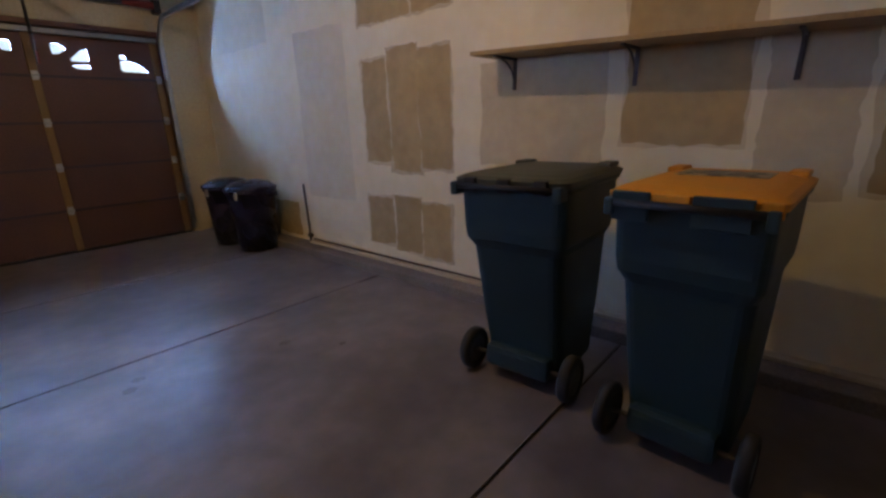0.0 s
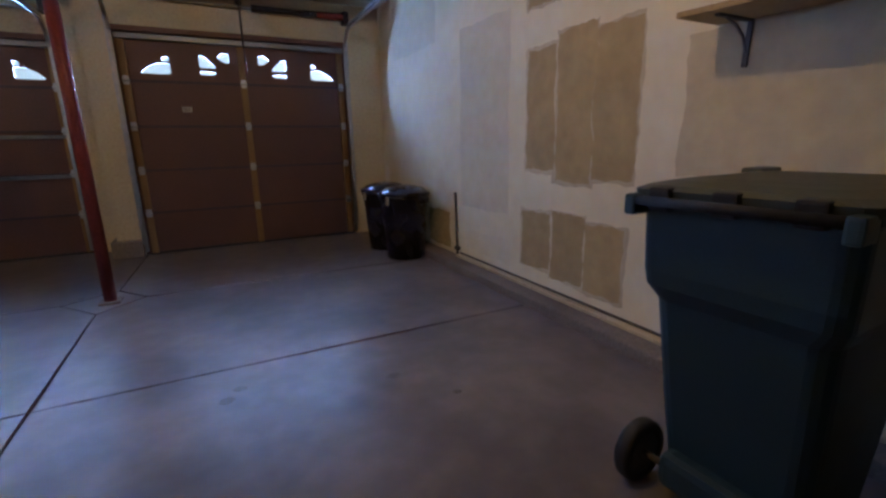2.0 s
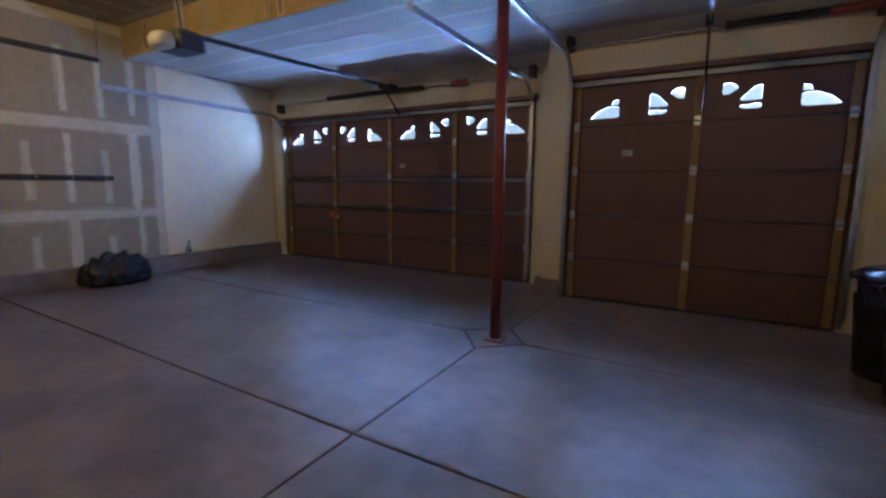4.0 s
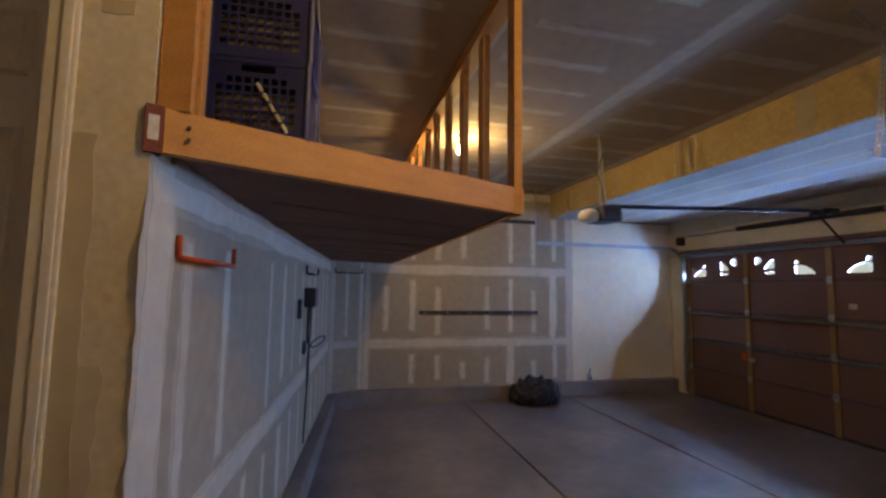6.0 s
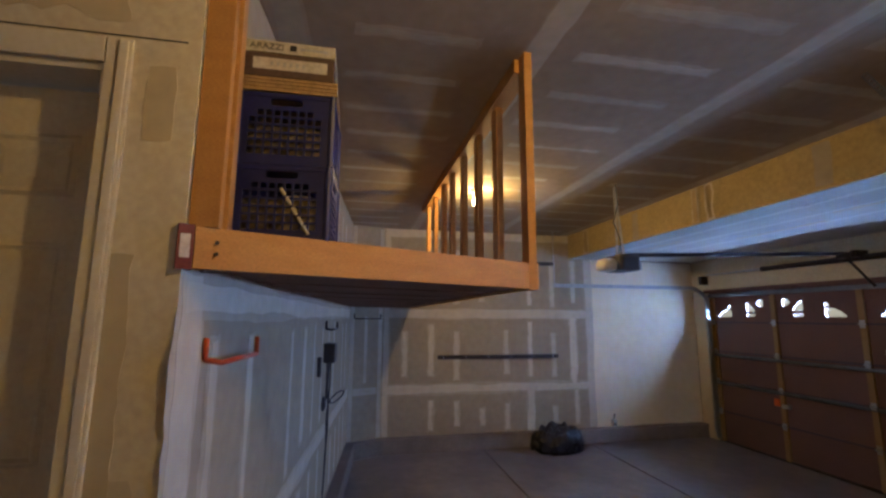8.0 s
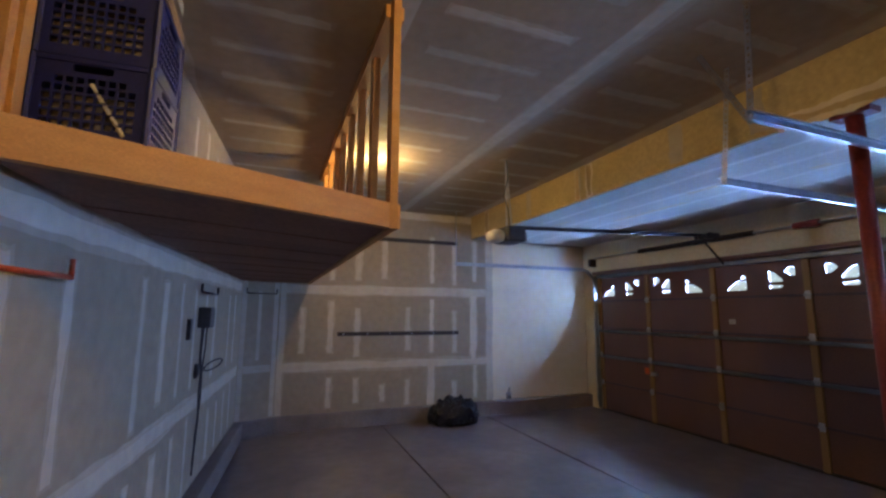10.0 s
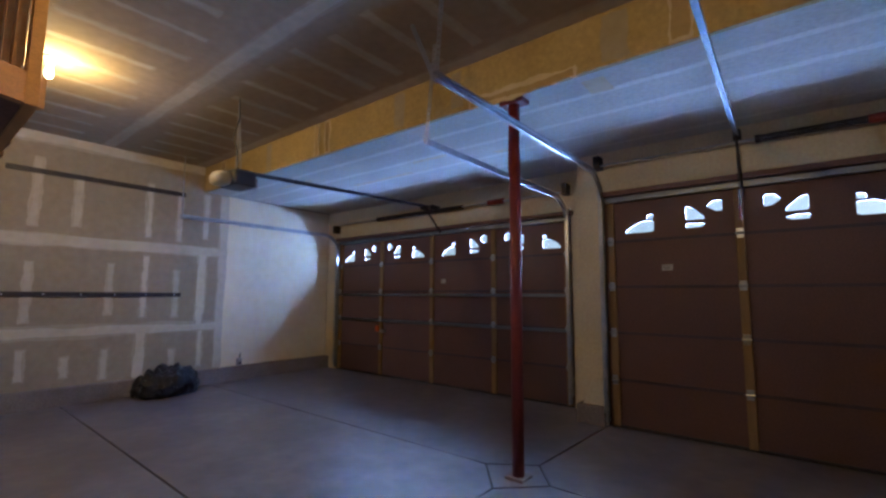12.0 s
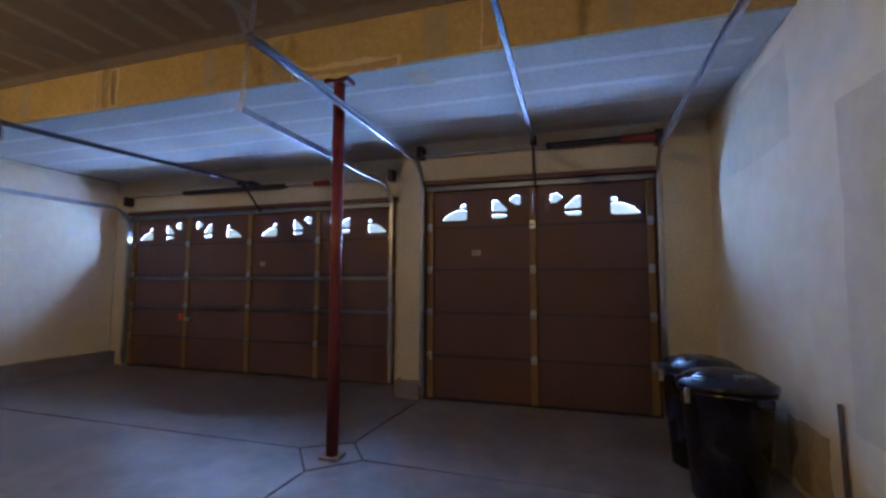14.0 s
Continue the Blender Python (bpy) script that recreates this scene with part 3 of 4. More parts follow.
beam("front_beam", A, B + along * 0.02, 0.04, 0.0, 0.125, M_PINE, loft, "bright pine front beam")
part("beam_end", prism([local(p) for p in (A - along * 0.045, A - along * 0.002, A - along * 0.002 + inward * 0.04, A - along * 0.045 + inward * 0.04)], -0.004, 0.13), M_RED, loft, "red stained beam end")
part("tag", prism([local(p) for p in (A - along * 0.038 - inward * 0.003, A - along * 0.012 - inward * 0.003, A - along * 0.012 - inward * 0.0005, A - along * 0.038 - inward * 0.0005)], 0.03, 0.10), M_LABEL, loft, "white lumber tag")
beam("side_beam", Vector((-0.70, -4.53)), Vector((LEFT, -4.53)), 0.04, 0.0, 0.125, M_PINE, loft)
rnd = random.Random(5)
boards = 17
for i in range(boards):
    w = 0.30
    base = A + Vector((-0.06 - i * 0.325, 0))
    q = [base + Vector((0, 0.02)), base + Vector((-0.318, 0.02))]
    reach = 1.30 / along.y + rnd.uniform(-0.02, 0.05)
    q = [q[0], q[0] + along * reach, q[1] + along * (reach - 0.01), q[1]]
    q = [Vector((max(p.x, LEFT + 0.004), min(max(p.y, HOOK_Y + 0.004), -4.50))) for p in q]
    if abs(q[0].x - q[3].x) < 0.03:
        continue
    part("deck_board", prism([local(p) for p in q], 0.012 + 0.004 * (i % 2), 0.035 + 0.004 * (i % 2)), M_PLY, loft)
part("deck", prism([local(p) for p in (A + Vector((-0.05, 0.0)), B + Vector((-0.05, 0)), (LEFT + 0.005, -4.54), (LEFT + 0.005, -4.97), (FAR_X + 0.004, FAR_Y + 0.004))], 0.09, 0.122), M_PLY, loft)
for i, x in enumerate((-0.70, -1.17, -1.60, -2.03, -2.46, -2.83, -3.3, -3.75)):
    y0 = -4.575
    top = HIGH - LB - (0.0 if i == 0 else 0.08)
    bm = prism([local(p) for p in ((x - 0.045, y0), (x + 0.045, y0), (x + 0.045, y0 + 0.04), (x - 0.045, y0 + 0.04))], 0.126 if i else -0.005, top - 0.002)
    part("rail_stud", bm, M_PINE, loft)
part("top_plate", prism([local(p) for p in ((-0.73, -4.60), (-0.73, -4.50), (-4.0, -4.50), (-4.0, -4.60))], HIGH - LB - 0.08, HIGH - LB - 0.003), M_PINE, loft)
part("wall_stud", prism([local(p) for p in ((-0.06, -5.895), (-0.06, -5.812), (-0.10, -5.812), (-0.10, -5.895))], 0.126, HIGH - LB - 0.003), M_PINE, loft)
part("wall_stud", prism([local(p) for p in ((-0.105, -5.895), (-0.105, -5.80), (-0.16, -5.80), (-0.16, -5.895))], 0.126, HIGH - LB - 0.003), M_PINE, loft)
for k in range(2):
    part("bolt", rod((local(A + along * 0.06)[0] + 0.012, local(A + along * 0.06)[1] + 0.004, 0.045 + k * 0.035), (local(A + along * 0.06)[0] - 0.02, local(A + along * 0.06)[1] - 0.01, 0.045 + k * 0.035), 0.006, 8), M_DARKSTEEL, loft)


# ---- crates and boxes on the loft ----
def milk_crate(x, y, z, rz, strip=False):
    cr = thing("milk_crate", x, y, z, "dark blue plastic crate filled with patterned things on the loft", "crate", "stacked crates", rz)
    w, h, t = 0.165, 0.27, 0.012
    holes = []
    for i in range(9):
        for k in range(6):
            if i == 0 and k == 5 or i == 8 and k == 5:
                continue
            u, v = -0.128 + i * 0.0285, 0.038 + k * 0.029
            holes.append([(u, v), (u + 0.022, v), (u + 0.022, v + 0.022), (u, v + 0.022)])
    holes.append([(-0.055, 0.222), (0.055, 0.222), (0.055, 0.248), (-0.055, 0.248)])
    for quarter in range(4):
        bm = pierced_panel("side", -w, w, 0.0, h, holes, -w, -w + t)
        bmesh.ops.rotate(bm, verts=bm.verts, cent=(0, 0, 0), matrix=Matrix.Rotation(radians(90 * quarter), 3, "Z"))
        part("side", bm, M_CRATE, cr)
        rim = bmesh.new()
        add_box(rim, -w - 0.004, w + 0.004, -w - 0.004, -w, h - 0.018, h - 0.002, 0.001)
        bmesh.ops.rotate(rim, verts=rim.verts, cent=(0, 0, 0), matrix=Matrix.Rotation(radians(90 * quarter), 3, "Z"))
        part("rim", rim, M_CRATE, cr)
    for sx in (-1, 1):
        for sy in (-1, 1):
            part("corner_rib", rod((sx * (w - 0.004), sy * (w - 0.004), 0), (sx * (w - 0.004), sy * (w - 0.004), h), 0.012, 8), M_CRATE, cr)
    part("base", box(-w + t, w - t, -w + t, w - t, 0.004, 0.014), M_CRATE, cr)
    part("filling", box(-w + 0.016, w - 0.016, -w + 0.016, w - 0.016, 0.016, 0.16, 0.03), M_CONTENT, cr, "patterned tan and brown contents")
    if strip:
        for k in range(5):
            y0, z0 = 0.0 + k * 0.021, 0.185 - k * 0.034
            part("strip", rod((w + 0.003, y0, z0), (w + 0.003, y0 + 0.016, z0 - 0.026), 0.0065, 6), M_BOXTOP, cr, "pale spotted strip")
    return cr


CX, CY = -0.40, -5.66
milk_crate(CX, CY, LZ1 + 0.002, -3, True)
milk_crate(CX, CY, LZ1 + 0.274, -2)
bx = thing("cardboard_sheets", CX, CY, LZ1 + 0.546, "stack of thin tan cardboard sheets on the crates", "cardboard")
for i in range(4):
    part("sheet", box(-0.172, 0.172, -0.170, 0.170, i * 0.014, i * 0.014 + 0.012, 0.002), M_CARD, bx)
tb = thing("tile_box", CX, CY - 0.01, LZ1 + 0.604, "brown and white printed tile box on the cardboard", "box")
part("carton", box(-0.17, 0.17, -0.165, 0.165, 0, 0.090, 0.003), M_BOX, tb)
part("lid", box(-0.172, 0.172, -0.167, 0.167, 0.091, 0.138, 0.003), M_BOXTOP, tb, "white carton top with black printing")
part("paper_label", box(0.1702, 0.1722, -0.12, 0.14, 0.026, 0.070), M_LABEL, tb, "white paper label")
for i in range(6):
    part("print", box(0.1723, 0.1733, -0.06 + i * 0.022, -0.05 + i * 0.022, 0.04, 0.056), M_GREY, tb)
txt = bpy.data.curves.new("lettering", "FONT")
txt.body, txt.size, txt.extrude, txt.align_x = "ARAZZI", 0.034, 0.0006, "LEFT"
tmp = bpy.data.objects.new("lettering", txt)
me = bpy.data.meshes.new_from_object(tmp)
bpy.data.objects.remove(tmp)
me.materials.append(M_INK)
lett = new("lettering", me)
lett.parent = tb
lett.matrix_basis = Matrix.Translation((0.1735, -0.135, 0.103)) @ Matrix(((0, 0, 1, 0), (1, 0, 0, 0), (0, 1, 0, 0), (0, 0, 0, 1)))
part("logo_mark", box(0.1725, 0.1738, 0.005, 0.028, 0.104, 0.126), M_INK, tb)
part("print", box(0.1725, 0.1735, 0.04, 0.14, 0.110, 0.119), M_GREY, tb)

# ---- bulb ----
bl = thing("ceiling_bulb", -3.15, -4.15, HIGH, "bare lit bulb in a porcelain holder on the ceiling", "lamp")
part("holder", lathe([(0.02, -0.075), (0.028, -0.07), (0.035, -0.03), (0.055, -0.02), (0.058, 0.0)], 20), M_PORCELAIN, bl, smooth=True)
bulb_ob = part("bulb", lathe([(0.004, -0.185), (0.020, -0.178), (0.030, -0.155), (0.028, -0.125), (0.017, -0.095), (0.016, -0.076)], 20), M_BULB, bl, "glowing warm bulb", smooth=True)
bulb_ob.visible_shadow = False


# ---- wheeled carts ----
def cart(name, x, y, lid_mat, label, lid_label, sticker, rz=0):
    c = thing(name, x, y, 0, label, "bin", "wheeled carts", rz)
    body = loft_shape([(0.05, 0.44, 0.44, 0.05, 0.05), (0.07, 0.47, 0.46, 0.06, 0.05), (0.40, 0.55, 0.50, 0.06, 0.03), (0.73, 0.62, 0.53, 0.06, 0.01), (0.78, 0.66, 0.58, 0.05, 0.0), (0.83, 0.68, 0.59, 0.05, 0.0), (1.02, 0.70, 0.60, 0.05, 0.0), (1.035, 0.73, 0.63, 0.05, 0.0), (1.05, 0.73, 0.63, 0.05, 0.0)])
    part("body", body, M_CART, c)
    lid = loft_shape([(1.052, 0.75, 0.64, 0.05, 0.0), (1.075, 0.76, 0.65, 0.06, 0.0), (1.088, 0.72, 0.60, 0.08, 0.0), (1.099, 0.62, 0.50, 0.09, 0.01), (1.103, 0.46, 0.40, 0.08, 0.02)])
    ld = part("lid", lid, lid_mat, c, lid_label)
    for yy in (() if sticker else (-0.20, 0.0, 0.20)):
        part("hinge_lug", box(-0.40, -0.355, yy - 0.035, yy + 0.035, 1.02, 1.085, 0.01), M_RUBBER, c)
    part("handle", rod((-0.40, -0.27, 1.045), (-0.40, 0.27, 1.045), 0.014, 12), M_RUBBER, c, smooth=True)
    for s in (-1, 1):
        part("handle_arm", box(-0.415, -0.33, s * 0.29 - 0.02, s * 0.29 + 0.02, 1.0, 1.062, 0.01), M_CART, c)
        part("grip", box(0.20, 0.34, s * 0.26 - 0.04, s * 0.26 + 0.04, 1.086, 1.112, 0.012), lid_mat, ld)
    for yy in (-0.17, 0.17):
        part("rear_rib", box(-0.335, -0.30, yy - 0.10, yy + 0.10, 0.86, 1.0, 0.012), M_CART, c)
    if sticker:
        st = part("sticker", box(0.0, 0.19, -0.19, 0.19, 1.095, 1.1055, 0.002), M_STICKER, ld, "worn printed sticker")
        for xx, y0, y1 in ((0.155, -0.15, 0.02), (0.135, 0.05, 0.16), (0.095, -0.16, -0.02), (0.06, -0.10, 0.15), (0.03, -0.15, 0.06)):
            part("print", box(xx - 0.007, xx + 0.007, y0, y1, 1.1057, 1.1065), M_DARKGREY, ld)
        for yy, hw in ((0.205, 0.075), (-0.13, 0.10)):
            part("rear_plate", box(-0.402, -0.378, yy - hw, yy + hw, 0.985, 1.086, 0.005), M_CART, c)
        for yy, hw in ((0.05, 0.07), (-0.28, 0.035)):
            part("lid_tab", box(-0.392, -0.372, yy - hw, yy + hw, 1.035, 1.082, 0.005), lid_mat, ld)
    part("axle", rod((-0.22, -0.33, 0.117), (-0.22, 0.33, 0.117), 0.012), M_DARKSTEEL, c)
    part("axle_housing", box(-0.27, -0.12, -0.20, 0.20, 0.07, 0.19, 0.03), M_CART, c)
    for s in (-1, 1):
        m = Matrix.Translation((-0.22, s * 0.315, 0.117)) @ Matrix.Rotation(radians(90), 4, "X")
        wh = part("wheel", add_cylinder(bmesh.new(), 0.075, 0.075, m, 0.052, 20), M_DARKGREY, c)
        prof = [(0.075, -0.03), (0.107, -0.03), (0.117, -0.018), (0.117, 0.018), (0.107, 0.03), (0.075, 0.03)]
        bm = bmesh.new()
        n = 28
        rings = [[bm.verts.new(m @ Vector((r * math.cos(i * 2 * math.pi / n), r * math.sin(i * 2 * math.pi / n), z))) for i in range(n)] for r, z in prof]
        for a, b in zip(rings, rings[1:] + rings[:1]):
            for i in range(n):
                bm.faces.new((a[i], a[(i + 1) % n], b[(i + 1) % n], b[i]))
        part("tyre", bm, M_RUBBER, wh, smooth=True)
    part("front_foot", box(0.18, 0.26, -0.19, 0.19, 0.0, 0.06, 0.01), M_CART, c)
    return c


cart_a = cart("trash_cart", 2.235, -5.405, M_CARTLID, "dark green wheeled trash cart on the concrete floor", "grey green hinged lid", False, 2)
cart_b = cart("recycling_cart", 2.14, -6.17, M_CARTYEL, "dark green wheeled cart with a yellow lid", "bright yellow lid with a worn sticker", True, -3)

cart_a.scale, cart_b.scale = (0.94, 0.88, 0.985), (0.96, 0.80, 0.985)


# ---- round trash cans ----
def trash_can(x, y, rz):
    c = thing("trash_can", x, y, 0, "black round plastic trash can with a domed lid", "trash can", "black trash cans", rz)
    part("body", lathe([(0.185, 0.0), (0.20, 0.01), (0.235, 0.45), (0.25, 0.64), (0.268, 0.645), (0.268, 0.67), (0.25, 0.675)], 40), M_BLACK, c, smooth=True)
    part("lid", lathe([(0.262, 0.676), (0.278, 0.680), (0.278, 0.70), (0.255, 0.715), (0.19, 0.755), (0.10, 0.775), (0.02, 0.78)], 40), M_BLACK, c, smooth=True)
    for s in (-1, 1):
        part("side_handle", box(-0.05, 0.05, s * 0.27 - 0.025, s * 0.27 + 0.025, 0.60, 0.655, 0.012), M_BLACK, c)
    part("latch", box(-0.290, -0.262, -0.012, 0.012, 0.59, 0.68, 0.006), M_GREY, c, "pale lid latch")
    return c


trash_can(2.56, -1.64, 30)
trash_can(2.54, -1.10, 15)

# ---- trash bag ----
bag = bmesh.new()
bmesh.ops.create_icosphere(bag, subdivisions=5, radius=1)
for v in bag.verts:
    p = v.co.copy()
    f = 1 + 0.16 * noise.noise(p * 2.1) + 0.10 * noise.ridged_multi_fractal(p * 3.1, 0.8, 2.1, 4, 1.0, 2.0) * 0.6 + 0.05 * noise.noise(p * 9)
    v.co = Vector((p.x * 0.25 * f, p.y * 0.34 * f, max(0.0, 0.13 + p.z * 0.19 * f + 0.13 * noise.noise(p * 3.9) * (p.z > -0.2))))
ob = tagged(mesh_object("trash_bag", bag, M_BAG, True), "crumpled black plastic trash bag on the floor", "bag")
ob.location, ob.scale = (-5.10, -2.36, 0), (1.0, 1.05, 1.08)

# ---- wall hung things ----
bar = thing("wall_rail", LEFT, -3.12, 1.34, "long dark metal rail screwed to the drywall", "rail")
part("strip", box(0.0, 0.025, -0.99, 0.99, -0.03, 0.03, 0.004), M_DARKSTEEL, bar)
for i in range(6):
    part("screw", rod((0.024, -0.9 + i * 0.36, 0), (0.029, -0.9 + i * 0.36, 0), 0.010, 10), M_STEEL, bar)
bar2 = thing("upper_wall_rail", LEFT, -3.0, 2.83, "long dark metal rail high on the drywall", "rail")
part("strip", box(0.0, 0.03, -1.1, 0.85, -0.03, 0.03, 0.004), M_DARKSTEEL, bar2)
outlet = thing("wall_outlet", LEFT, -1.20, 0.28, "small grey electrical box low on the wall", "outlet")
part("box", box(0.0, 0.045, -0.035, 0.035, -0.07, 0.05, 0.006), M_GREY, outlet)
part("conduit", rod((0.02, 0.0, 0.05), (0.02, 0.02, 0.13), 0.010), M_PVC, outlet)
part("plug", box(0.045, 0.07, -0.02, 0.02, -0.04, 0.0, 0.006), M_DARKGREY, outlet)


def bike_hook(name, x, z, w, mat, reach, label):
    h = thing(name, x, HOOK_Y, z, label, "hook", "wall hooks")
    bm = rod((-w / 2, 0.012, 0.07), (-w / 2, 0.012, 0.0), 0.009, 10)
    for a, e in (((-w / 2, 0.012, 0.0), (-w / 2, reach, -0.008)), ((-w / 2, reach, -0.008), (w / 2, reach, -0.008)), ((w / 2, reach, -0.012), (w / 2, reach, 0.06))):
        piece = rod(a, e, 0.009, 10)
        tmp_me = bpy.data.meshes.new("tmp")
        piece.to_mesh(tmp_me)
        piece.free()
        bm.from_mesh(tmp_me)
        bpy.data.meshes.remove(tmp_me)
    part("bent_rod", bm, mat, h, smooth=True)
    h.matrix_world = TURN @ h.matrix_world
    return h


bike_hook("wall_hook", -0.43, 1.80, -0.37, M_HOOK, 0.065, "orange vinyl coated hook screwed to the wall")
bike_hook("wall_hook", -3.13, 1.835, -0.42, M_DARKSTEEL, 0.06, "dark metal hook screwed to the wall")
corner_hook = bike_hook("wall_hook", 0.0, 1.93, -0.40, M_DARKSTEEL, 0.06, "dark metal hook screwed to the angled wall panel")
corner_hook.matrix_world = Matrix.Translation(((LEFT + FAR_X) / 2, (FAR_Y - 4.96) / 2, 1.93)) @ Matrix.Rotation(math.atan2(FAR_Y + 4.96, FAR_X - LEFT), 4, "Z")

conv = thing("cord_transformer", -2.98, HOOK_Y, 1.55, "dark transformer box with cords hanging down the wall", "transformer")
conv.matrix_world = TURN @ conv.matrix_world
part("box", box(-0.09, 0.09, 0.0, 0.10, -0.02, 0.155, 0.012), M_DARKGREY, conv)
part("switch", box(0.36, 0.42, 0.0, 0.03, -0.10, 0.06, 0.006), M_DARKGREY, conv)
part("conduit", rod((0.02, 0.03, -0.02), (0.02, 0.03, -0.34), 0.009, 8), M_PVC, conv)
part("cord", sweep([(0.06, 0.05, -0.02), (0.08, 0.05, -0.12), (0.06, 0.04, -0.25), (0.05, 0.05, -0.38), (0.03, 0.04, -0.55), (-0.02, 0.04, -0.80), (0.03, 0.04, -1.0), (0.01, 0.03, -1.22)], circle_profile(0.007)), M_CORD, conv)
part("cord", sweep([(-0.05, 0.05, -0.02), (-0.04, 0.05, -0.2), (0.02, 0.05, -0.36), (0.0, 0.05, -0.6), (0.04, 0.04, -0.9), (0.02, 0.03, -1.15)], circle_profile(0.007)), M_CORD, conv)
part("cord_bundle", loft_shape([(-0.44, 0.05, 0.03, 0.012, 0.03), (-0.41, 0.10, 0.06, 0.02, 0.03), (-0.35, 0.10, 0.06, 0.02, 0.03), (-0.32, 0.05, 0.03, 0.012, 0.03)]), M_CORD, conv)
part("cord_loop", sweep([(0.0 - 0.12 * (1 - math.cos(a * 0.48)), 0.06 + 0.05 * (1 - math.cos(a * 0.48)), -0.37 + 0.035 * math.sin(a * 0.48) + 0.025 * (1 - math.cos(a * 0.48))) for a in range(14)], circle_profile(0.007)), M_CORD, conv)

# ---- pipe and shelf on the right wall ----
pp = thing("wall_pipe", RIGHT - 0.02, -2.14, 0.075, "thin dark pipe stub along wall and curb", "pipe")
part("riser", rod((0, 0, 0.0), (0, 0.03, 0.64), 0.011), M_PVC, pp)
part("clamp", box(-0.02, 0.02, -0.03, 0.03, 0.05, 0.09, 0.004), M_PVC, pp)
part("run", rod((-0.005, -0.07, 0.036), (-0.005, -3.2, 0.036), 0.009), M_PVC, pp)
sh = thing("wall_shelf", RIGHT, -6.2, 1.70, "long pale wooden shelf on metal brackets", "shelf")
sh.matrix_world = Matrix.Translation((RIGHT, -4.65, 1.717)) @ Matrix.Rotation(radians(2.3), 4, "X") @ Matrix.Translation((0, -1.55, 0))
part("board", box(-0.30, -0.001, -1.45, 1.55, -0.012, 0.012, 0.003), M_SHELF, sh)
for y in (1.40, 0.62, -0.1, -0.95):
    b = part("bracket", box(-0.012, -0.001, y - 0.012, y + 0.012, -0.21, -0.013, 0.003), M_PVC, sh)
    part("arm", box(-0.25, -0.012, y - 0.010, y + 0.010, -0.025, -0.013, 0.003), M_PVC, b)
    part("gusset", sweep([(-0.012, y, -0.15), (-0.05, y, -0.085), (-0.11, y, -0.045), (-0.18, y, -0.025)], [(-0.004, -0.004), (0.004, -0.004), (0.004, 0.004), (-0.004, 0.004)]), M_PVC, b)

# ---- house door ----
dr = tagged(new("door_1"), "closed cream six panel house door", "door", kind="structure")
dr.location = (HOUSE_X - 0.115, (OY0 + OY1) / 2, OZ0)
W, H = OY1 - OY0 - 0.006, OZ1 - OZ0 - 0.05
part("leaf", box(-0.035, 0.0, -W / 2, W / 2, 0.008, H, 0.003), M_DOOR, dr)
for cy in (-0.175, 0.175):
    for z0, z1 in ((0.22, 0.95), (1.22, 1.86), (2.00, 2.20)):
        bm = bmesh.new()
        w = 0.125
        prof = [(0.0, 0.0), (0.014, 0.0075), (0.026, 0.002), (0.058, 0.008)]
        rings = [[bm.verts.new((x, cy + sy * (w - i), z0 + i if sz < 0 else z1 - i)) for sy, sz in ((-1, -1), (1, -1), (1, 1), (-1, 1))] for i, x in prof]
        for a, b in zip(rings, rings[1:]):
            for k in range(4):
                bm.faces.new((a[k], a[(k + 1) % 4], b[(k + 1) % 4], b[k]))
        bm.faces.new(rings[-1])
        part("panel", bm, M_DOOR, dr)
bm = box(HOUSE_X - 0.16, HOUSE_X - 0.002, OY1 - 0.022, OY1, OZ0, OZ1)
add_box(bm, HOUSE_X - 0.16, HOUSE_X - 0.002, OY0, OY0 + 0.022, OZ0, OZ1)
add_box(bm, HOUSE_X - 0.16, HOUSE_X - 0.002, OY0 + 0.022, OY1 - 0.022, OZ1 - 0.03, OZ1)
structure("trim_jamb", bm, M_TRIM, "cream door jamb")
bm = box(HOUSE_X + 0.001, HOUSE_X + 0.014, OY1 - 0.008, OY1 + 0.065, OZ0, OZ1 + 0.072, 0.004)
add_box(bm, HOUSE_X + 0.001, HOUSE_X + 0.014, OY0 - 0.065, OY0 + 0.008, OZ0, OZ1 + 0.072, 0.004)
add_box(bm, HOUSE_X + 0.001, HOUSE_X + 0.014, OY0 + 0.01, OY1 - 0.01, OZ1 - 0.008, OZ1 + 0.072, 0.004)
add_box(bm, HOUSE_X + 0.014, HOUSE_X + 0.022, OY1 + 0.03, OY1 + 0.055, OZ0, OZ1 + 0.062, 0.003)
structure("trim_casing", bm, M_TRIM, "cream moulded door casing")

# ---- joint compound, bare patches and a painted can shadow ----
seed = 100
FEATHER = {M_MUD.name: M_MUDFADE, M_CEILMUD.name: M_CEILFADE, M_PATCH.name: M_PATCH2}


def mud(parent, mat, axis, level, proud, u0, u1, v0, v1, rough=0.015, name="joint_compound"):
    global seed
    seed += 1
    fade = FEATHER.get(mat.name)
    if fade:
        part("feathered_edge", smear(axis, level, proud * (0.35 + 0.08 * (seed % 4)), u0 - 0.022, u1 + 0.022, v0 - 0.022, v1 + 0.022, rough, seed + 5000), fade, parent)
    return part(name, smear(axis, level, proud * (1 + 0.13 * (seed % 4)), u0, u1, v0, v1, rough, seed), mat, parent)


